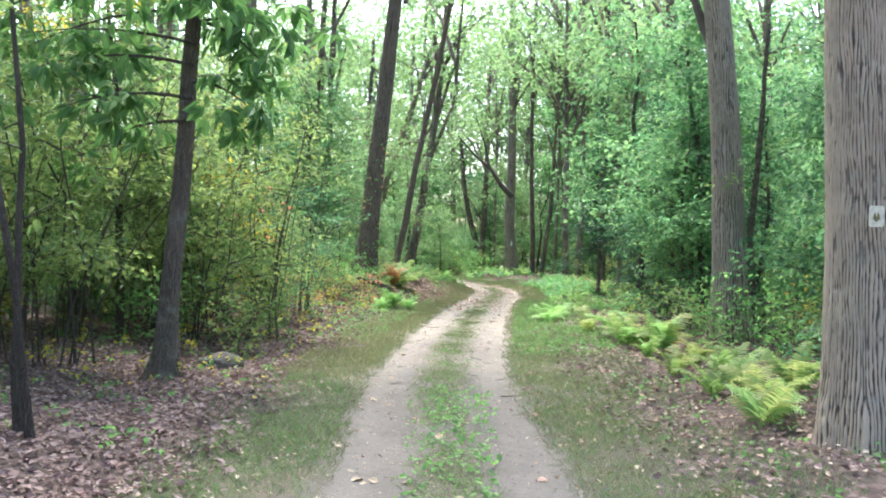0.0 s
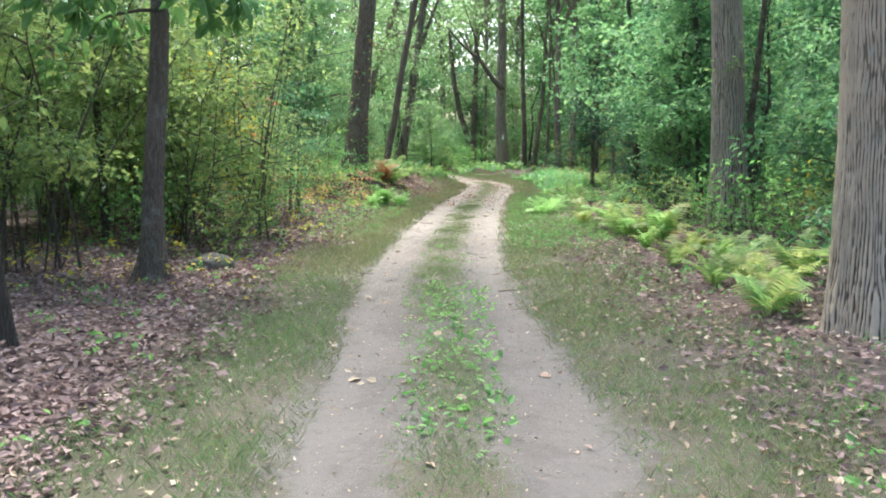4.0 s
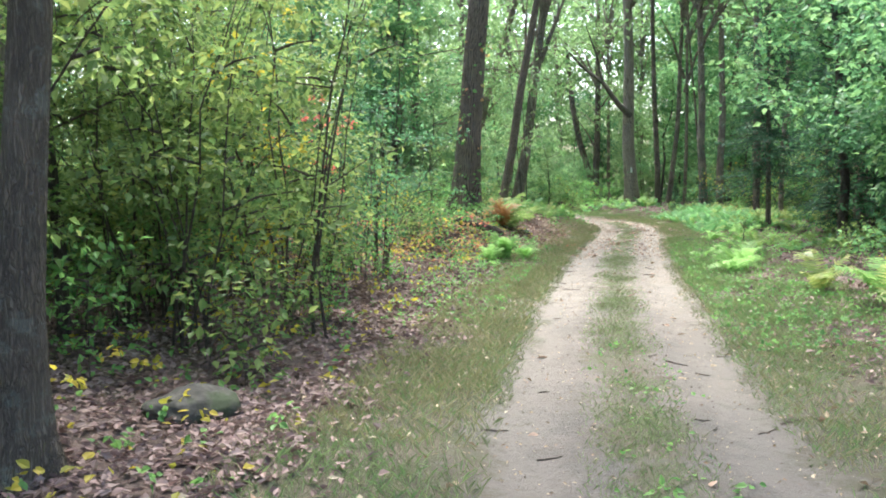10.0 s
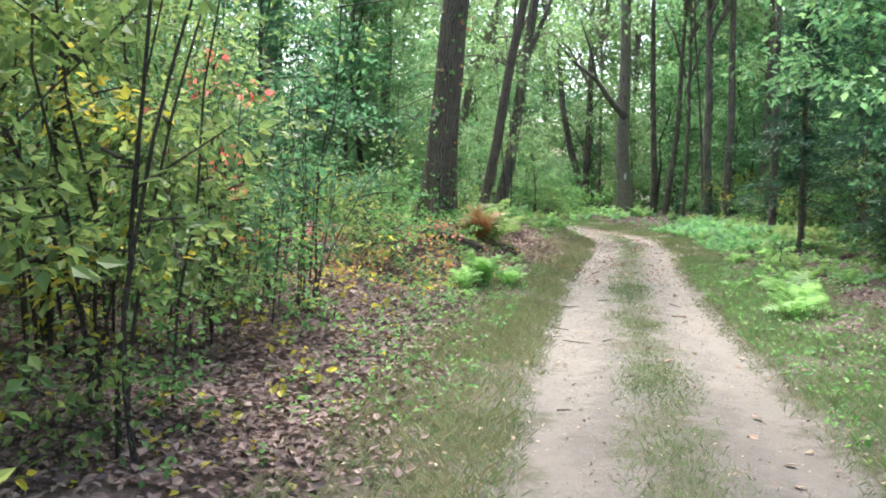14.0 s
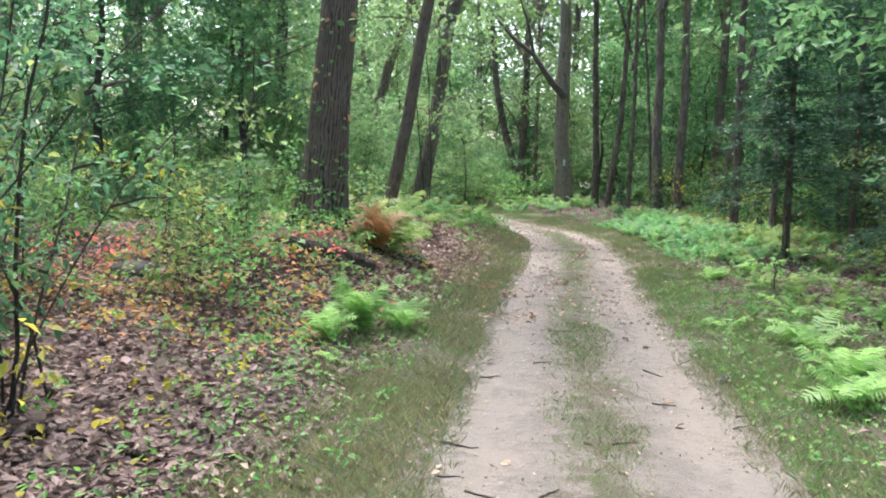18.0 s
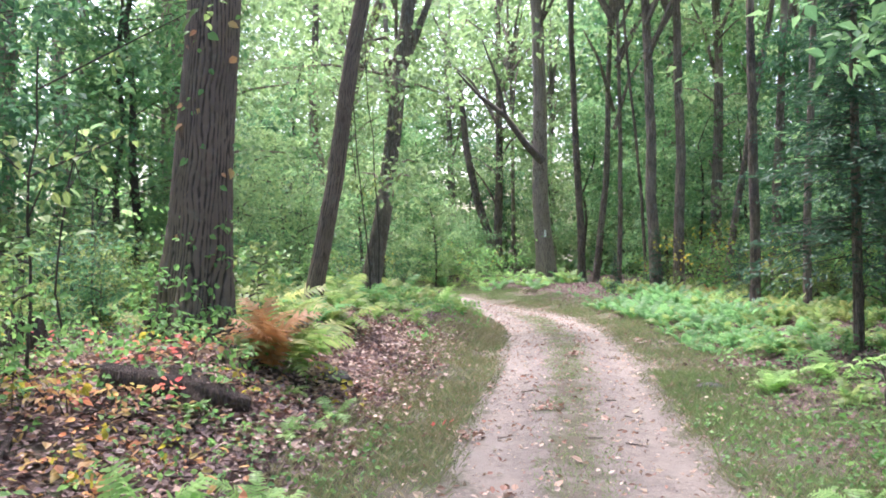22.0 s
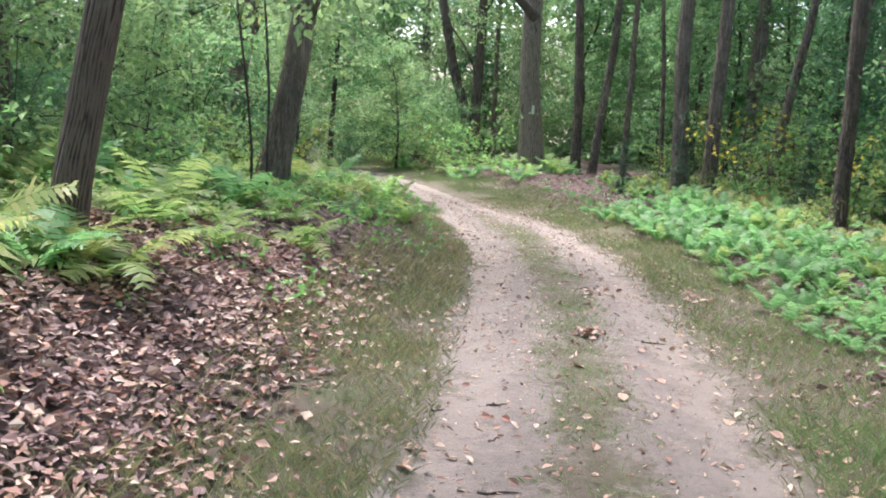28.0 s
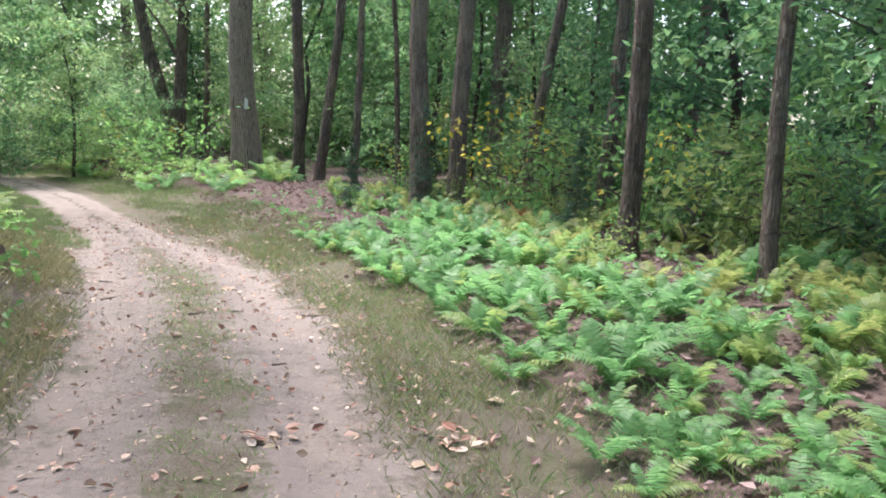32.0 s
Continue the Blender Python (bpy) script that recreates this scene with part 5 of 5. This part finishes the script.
grass("grass", 52000, 0.78, 2.5, 1.5, 52, 0.06, GRASS, "short olive grass on the verge", 2)
grass("grass", 12000, 0.95, 2.7, 14, 27, 0.10, GRASS_FRESH, "fresh green grass on the verge", 10)
grass("grass", 24000, 0.95, 2.6, 15, 52, 0.085, GRASS_FRESH, "fresh green grass on the verge", 3)
grass("grass", 15000, -0.35, 0.35, 1.5, 22, 0.05, GRASS, "low olive grass on the crown of the track", 9, lambda x, y, u, r: np.abs(u) + r.normal(0, 0.09, len(x)) + 0.12 * np.sin(2.3 * y + np.sin(0.9 * y)) < 0.17)
grass("grass", 16000, -0.35, 0.35, 1.5, 36, 0.042, GRASS_FRESH, "thin low grass on the crown of the track", 4, lambda x, y, u, r: np.abs(u) + r.normal(0, 0.1, len(x)) < 0.25)
grass("grass", 20000, -1.95, -0.9, 10, 38, 0.11, GRASS_DRY, "longer dry tan grass on the verge", 7)
grass("grass", 16000, 0.85, 2.6, 1.5, 15, 0.065, GRASS_FRESH, "short fresh grass on the verge", 11)
grass("grass", 15000, 0.9, 1.9, 2, 40, 0.08, GRASS_DRY, "dry tan grass on the verge", 8)
grass("grass", 14000, -1.5, -0.5, 37, 52, 0.08, GRASS_FRESH, "grass beside the track past the bend", 6)
grass("grass", 14000, -1.9, -0.9, 1.5, 30, 0.08, GRASS_FRESH, "fresh green grass on the verge", 5)


def litter(name, n, x0, x1, y0, y1, clear, size, mat, label, seed, lift=0.012, reach=99.0, tilt=0.6):
    r = np.random.default_rng(seed)
    x, y = r.uniform(x0, x1, n * 2), r.uniform(y0, y1, n * 2)
    u = np.abs(across(x, y))
    ok = (u + r.normal(0, 0.18, len(x)) > clear) & (u < reach)
    x, y = x[ok][:n], y[ok][:n]
    m = len(x)
    base = np.stack([x, y, height(x, y) + lift + r.uniform(0, 0.03, m)], 1)
    th = r.uniform(0, 6.283, m)
    ahead = np.stack([np.cos(th), np.sin(th), r.normal(0, 0.3, m)], 1)
    ln = size * r.uniform(0.5, 1.35, m)
    tagged(new(name, mesh_of(name, *leaf_arrays(base, ahead, unit(r.normal(0, tilt, (m, 3)) + (0, 0, 1)), ln, ln * r.uniform(0.35, 0.8, m), seed in (7, 9, 11, 12, 15, 16)), mat)), label, "leaf litter", kind="stuff")


litter("leaf_litter", 19000, -7.5, -1.4, 2, 13.5, 1.6, 0.064, LITTER, "layer of brown and purplish fallen leaves", 1)
# y 13 to 23.5: shade is put into the darker leaf colour
litter("leaf_litter", 19000, -7.5, -1.4, 13, 23.5, 1.6, 0.066, LITTER_SHADED, "layer of damp brown fallen leaves with shade painted in", 17)
litter("leaf_litter", 26000, -6.0, 0.6, 21, 40, 1.55, 0.064, LITTER, "layer of brown and purplish fallen leaves", 2)
litter("leaf_litter", 10000, -4.2, -0.2, 23, 32, 1.75, 0.06, LITTER, "dense brown and purplish fallen leaves", 11)
litter("leaf_litter", 10000, -4.5, -1.4, 3.5, 17, 1.75, 0.06, LITTER, "dense brown and purplish fallen leaves", 12)
litter("leaf_litter", 18000, 1.2, 6.0, 3, 28, 1.55, 0.064, LITTER, "layer of brown fallen leaves", 3)
litter("leaf_litter", 8000, -6.0, -1.6, 13, 23, 1.7, 0.072, LITTER_SHADED, "loose curled brown fallen leaves", 15, 0.02, tilt=0.5)
litter("leaf_litter", 5000, -4.2, -0.2, 23, 33, 1.75, 0.066, LITTER, "loose curled brown fallen leaves", 16, 0.02, tilt=0.5)
litter("leaf_litter", 11000, -4.0, -0.2, 22.8, 30, 1.6, 0.06, LITTER_MIX, "pinkish and tan dry leaves on the bank", 13, 0.03)
litter("leaf_litter", 1500, 1.6, 4.2, 2, 13, 1.7, 0.06, LITTER_PALE, "tan dry leaves at the foot of the big oak", 14, 0.03)
litter("leaf_litter", 9000, 1.2, 6.0, 26, 46, 1.7, 0.064, LITTER, "layer of brown fallen leaves", 4)
litter("leaf_litter", 3600, -3.0, 3.5, 2, 40, 0.85, 0.05, LITTER_PALE, "scattered tan leaves in the grass", 5, reach=2.2)
litter("leaf_litter", 9000, -3.0, 3.5, 2, 40, 0.0, 0.022, LITTER_PALE, "crumbs of leaf and bark on the track", 6, 0.004, 1.2)
litter("leaf_litter", 3000, -1.5, 4.0, 22, 40, 0.0, 0.045, LITTER_MIX, "dry leaves strewn over the track", 7, 0.004, 1.3)
litter("leaf_litter", 4500, -3.0, 3.5, 2, 40, 0.0, 0.02, TWIG, "dark grit and bark crumbs on the track", 8, 0.002, 1.2)


def herbs(n, x0, x1, y0, y1, clear, seed, mat, tall=0.12, length=0.05):
    r = np.random.default_rng(seed)
    pts = np.array(scatter(r, n, x0, x1, y0, y1, clear, 0.14))
    c = np.column_stack([pts, height(pts[:, 0], pts[:, 1]) + tall * r.uniform(0.3, 1.2, len(pts))])
    tagged(new("herbs", crown_mesh("herbs", r, c, 7, 0.09, length, mat, slim=0.75, fine=True)), "low leafy herbs on the forest floor", "herbs", kind="stuff")


herbs(420, -6, -1.8, 3, 24, 1.9, 1, HERB)
herbs(300, -6, -1.6, 24, 38, 1.7, 2, HERB, 0.16)
herbs(380, 1.6, 6, 3, 27, 1.7, 3, HERB)
herbs(300, 2, 7, 26, 42, 1.9, 4, FERN_DEEP, 0.22, 0.07)
herbs(70, -0.5, 0.1, 3, 13, 0.0, 6, HERB, 0.03, 0.035)
herbs(110, -0.30, 0.22, 4.6, 9.5, 0.0, 11, HERB, 0.05, 0.055)
herbs(420, 0.75, 2.3, 12.5, 25, 0.98, 12, HERB, 0.08, 0.045)
herbs(260, -3.2, 0.2, 31, 41, 1.15, 13, HERB, 0.3, 0.07)
herbs(300, -2.6, -0.6, 14, 24, 1.3, 14, HERB, 0.10, 0.045)
herbs(260, -4.2, 0, 28, 40, 1.6, 7, HERB, 0.25, 0.06)
herbs(260, 2.0, 6, 20, 29, 1.8, 8, HERB, 0.2, 0.06)
herbs(150, -4.3, -2.1, 22.8, 25.2, 1.9, 9, HERB, 0.32, 0.06)
herbs(90, -4.8, -2.0, 19.5, 23, 1.9, 10, HERB, 0.15, 0.055)
herbs(120, -5, -2, 8, 24, 2.2, 5, LEAF_YELLOW, 0.25, 0.06)

# far woods that close the view
r = np.random.default_rng(90)
for k, (x0, x1, y0, y1, z1, n) in enumerate([(-45, -12, 52, 74, 13, 1400), (-16, 16, 62, 80, 16, 6400), (10, 42, 48, 74, 13, 1500), (14, 30, 8, 46, 10, 900), (5, 21, 53, 63, 13, 2100), (-32, -14, 4, 54, 10, 1300), (-22, 22, -30, -20, 3, 400), (11, 28, 38, 54, 13, 1300)]):
    c = np.stack([r.uniform(x0, x1, n), r.uniform(y0, y1, n), r.uniform(0, 1, n) ** 1.1 * z1 * 1.25 + 0.2], 1)
    tagged(new("far_woods", crown_mesh("far_woods", r, c, 15, 0.95, 0.38, LEAF_CANOPY if k in (0, 1) else LEAF_MAPLE, flat=0.6)), "dense green foliage of the woods farther off", "woods", kind="stuff")

litter("leaf_litter", 2600, -5.5, -1.7, 20.5, 25.6, 1.8, 0.06, LITTER_MIX, "tan and pink dry leaves among the maple seedlings", 18, 0.035)
litter("leaf_litter", 1700, -5.6, -1.9, 19.5, 24.5, 1.8, 0.07, LEAF_ORANGE, "orange, pink and yellow fallen maple leaves", 9, 0.03)
litter("leaf_litter", 500, -5.0, -1.9, 8, 19, 1.8, 0.06, LEAF_YELLOW, "yellow fallen leaves under the bushes", 10, 0.03)

# single leaves and twigs on the track
LEAF_MESH = [mesh_of("fallen_leaf", *leaf_arrays(np.zeros((1, 3)), np.array([[1.0, 0, 0.15]]), np.array([[0, 0.2, 1.0]]), np.array([0.075]), np.array([w]), True), m) for w, m in ((0.06, LITTER_PALE), (0.045, LITTER_MIX), (0.07, LITTER_MIX), (0.055, LITTER_PALE))]
r = np.random.default_rng(95)
spots = [(0.8, 7.06), (-0.67, 5.88), (-0.88, 8.81), (0.24, 25.0), (1.6, 26.07), (1.38, 30.4), (2.5, 30.8)]
while len(spots) < 230:
    y = r.uniform(2, 38) if len(spots) % 2 else r.uniform(20, 38)
    spots.append((float(np.interp(y, TRACK[:, 1], TRACK[:, 0])) + r.uniform(-1.2, 1.3), y))
for k, (x, y) in enumerate(spots):
    ob = new("fallen_leaf", LEAF_MESH[0 if k < 7 else int(r.integers(0, 4))])
    s = 1.5 if k < 7 else r.uniform(0.5, 1.35)
    ob.matrix_world = Matrix.LocRotScale((x, y, stand(x, y) + 0.006), Euler((r.normal(0, 0.2), r.normal(0, 0.2), r.uniform(0, 6.28))), (s, s, s))
    tagged(ob, "single dry fallen leaf lying on the dirt track", "fallen leaf", "leaves on the track")
for k, (x, y, n) in enumerate([(1.0, 28.75, 34), (0.36, 25.0, 22), (-0.42, 23.9, 30), (1.3, 30.45, 20), (0.1, 32.6, 26), (2.2, 30.2, 20), (-0.2, 22.3, 16)]):
    q = np.stack([r.normal(0, 0.07, n), r.normal(0, 0.06, n), r.uniform(0.0, 0.05, n)], 1)
    ln = r.uniform(0.04, 0.09, n)
    ob = new("leaf_heap", mesh_of("leaf_heap", *leaf_arrays(q, r.normal(0, 1, (n, 3)) * (1, 1, 0.35), unit(r.normal(0, 0.6, (n, 3)) + (0, 0, 1)), ln, ln * 0.6, True), LITTER_MIX))
    ob.location = (x, y, stand(x, y) + 0.005)
    tagged(ob, "small heap of russet dead leaves on the track", "leaf heap", "leaf heaps on the track", "stuff")
for k in range(60):
    y = [17.17, 21.47, 33.19][k] if k < 3 else r.uniform(6, 36)
    x = [-0.64, 0.09, 1.94][k] if k < 3 else float(np.interp(y, TRACK[:, 1], TRACK[:, 0])) + r.uniform(-1.1, 1.2)
    th, L = r.normal(0, 0.5), r.uniform(0.06, 0.2) if k > 2 else 0.28
    q = np.linspace(-0.5, 0.5, 5)
    pts = np.stack([x + q * L * math.cos(th), y + q * L * math.sin(th) + r.normal(0, 0.008, 5)], 1)
    zz = height(pts[:, 0], pts[:, 1]) + 0.006
    tagged(new("twig", mesh_of("twig", *tube(np.column_stack([pts, zz]), np.linspace(0.006, 0.003, 5), 5), TWIG, True)), "short broken twig lying on the dirt track", "twig", "twigs on the track")
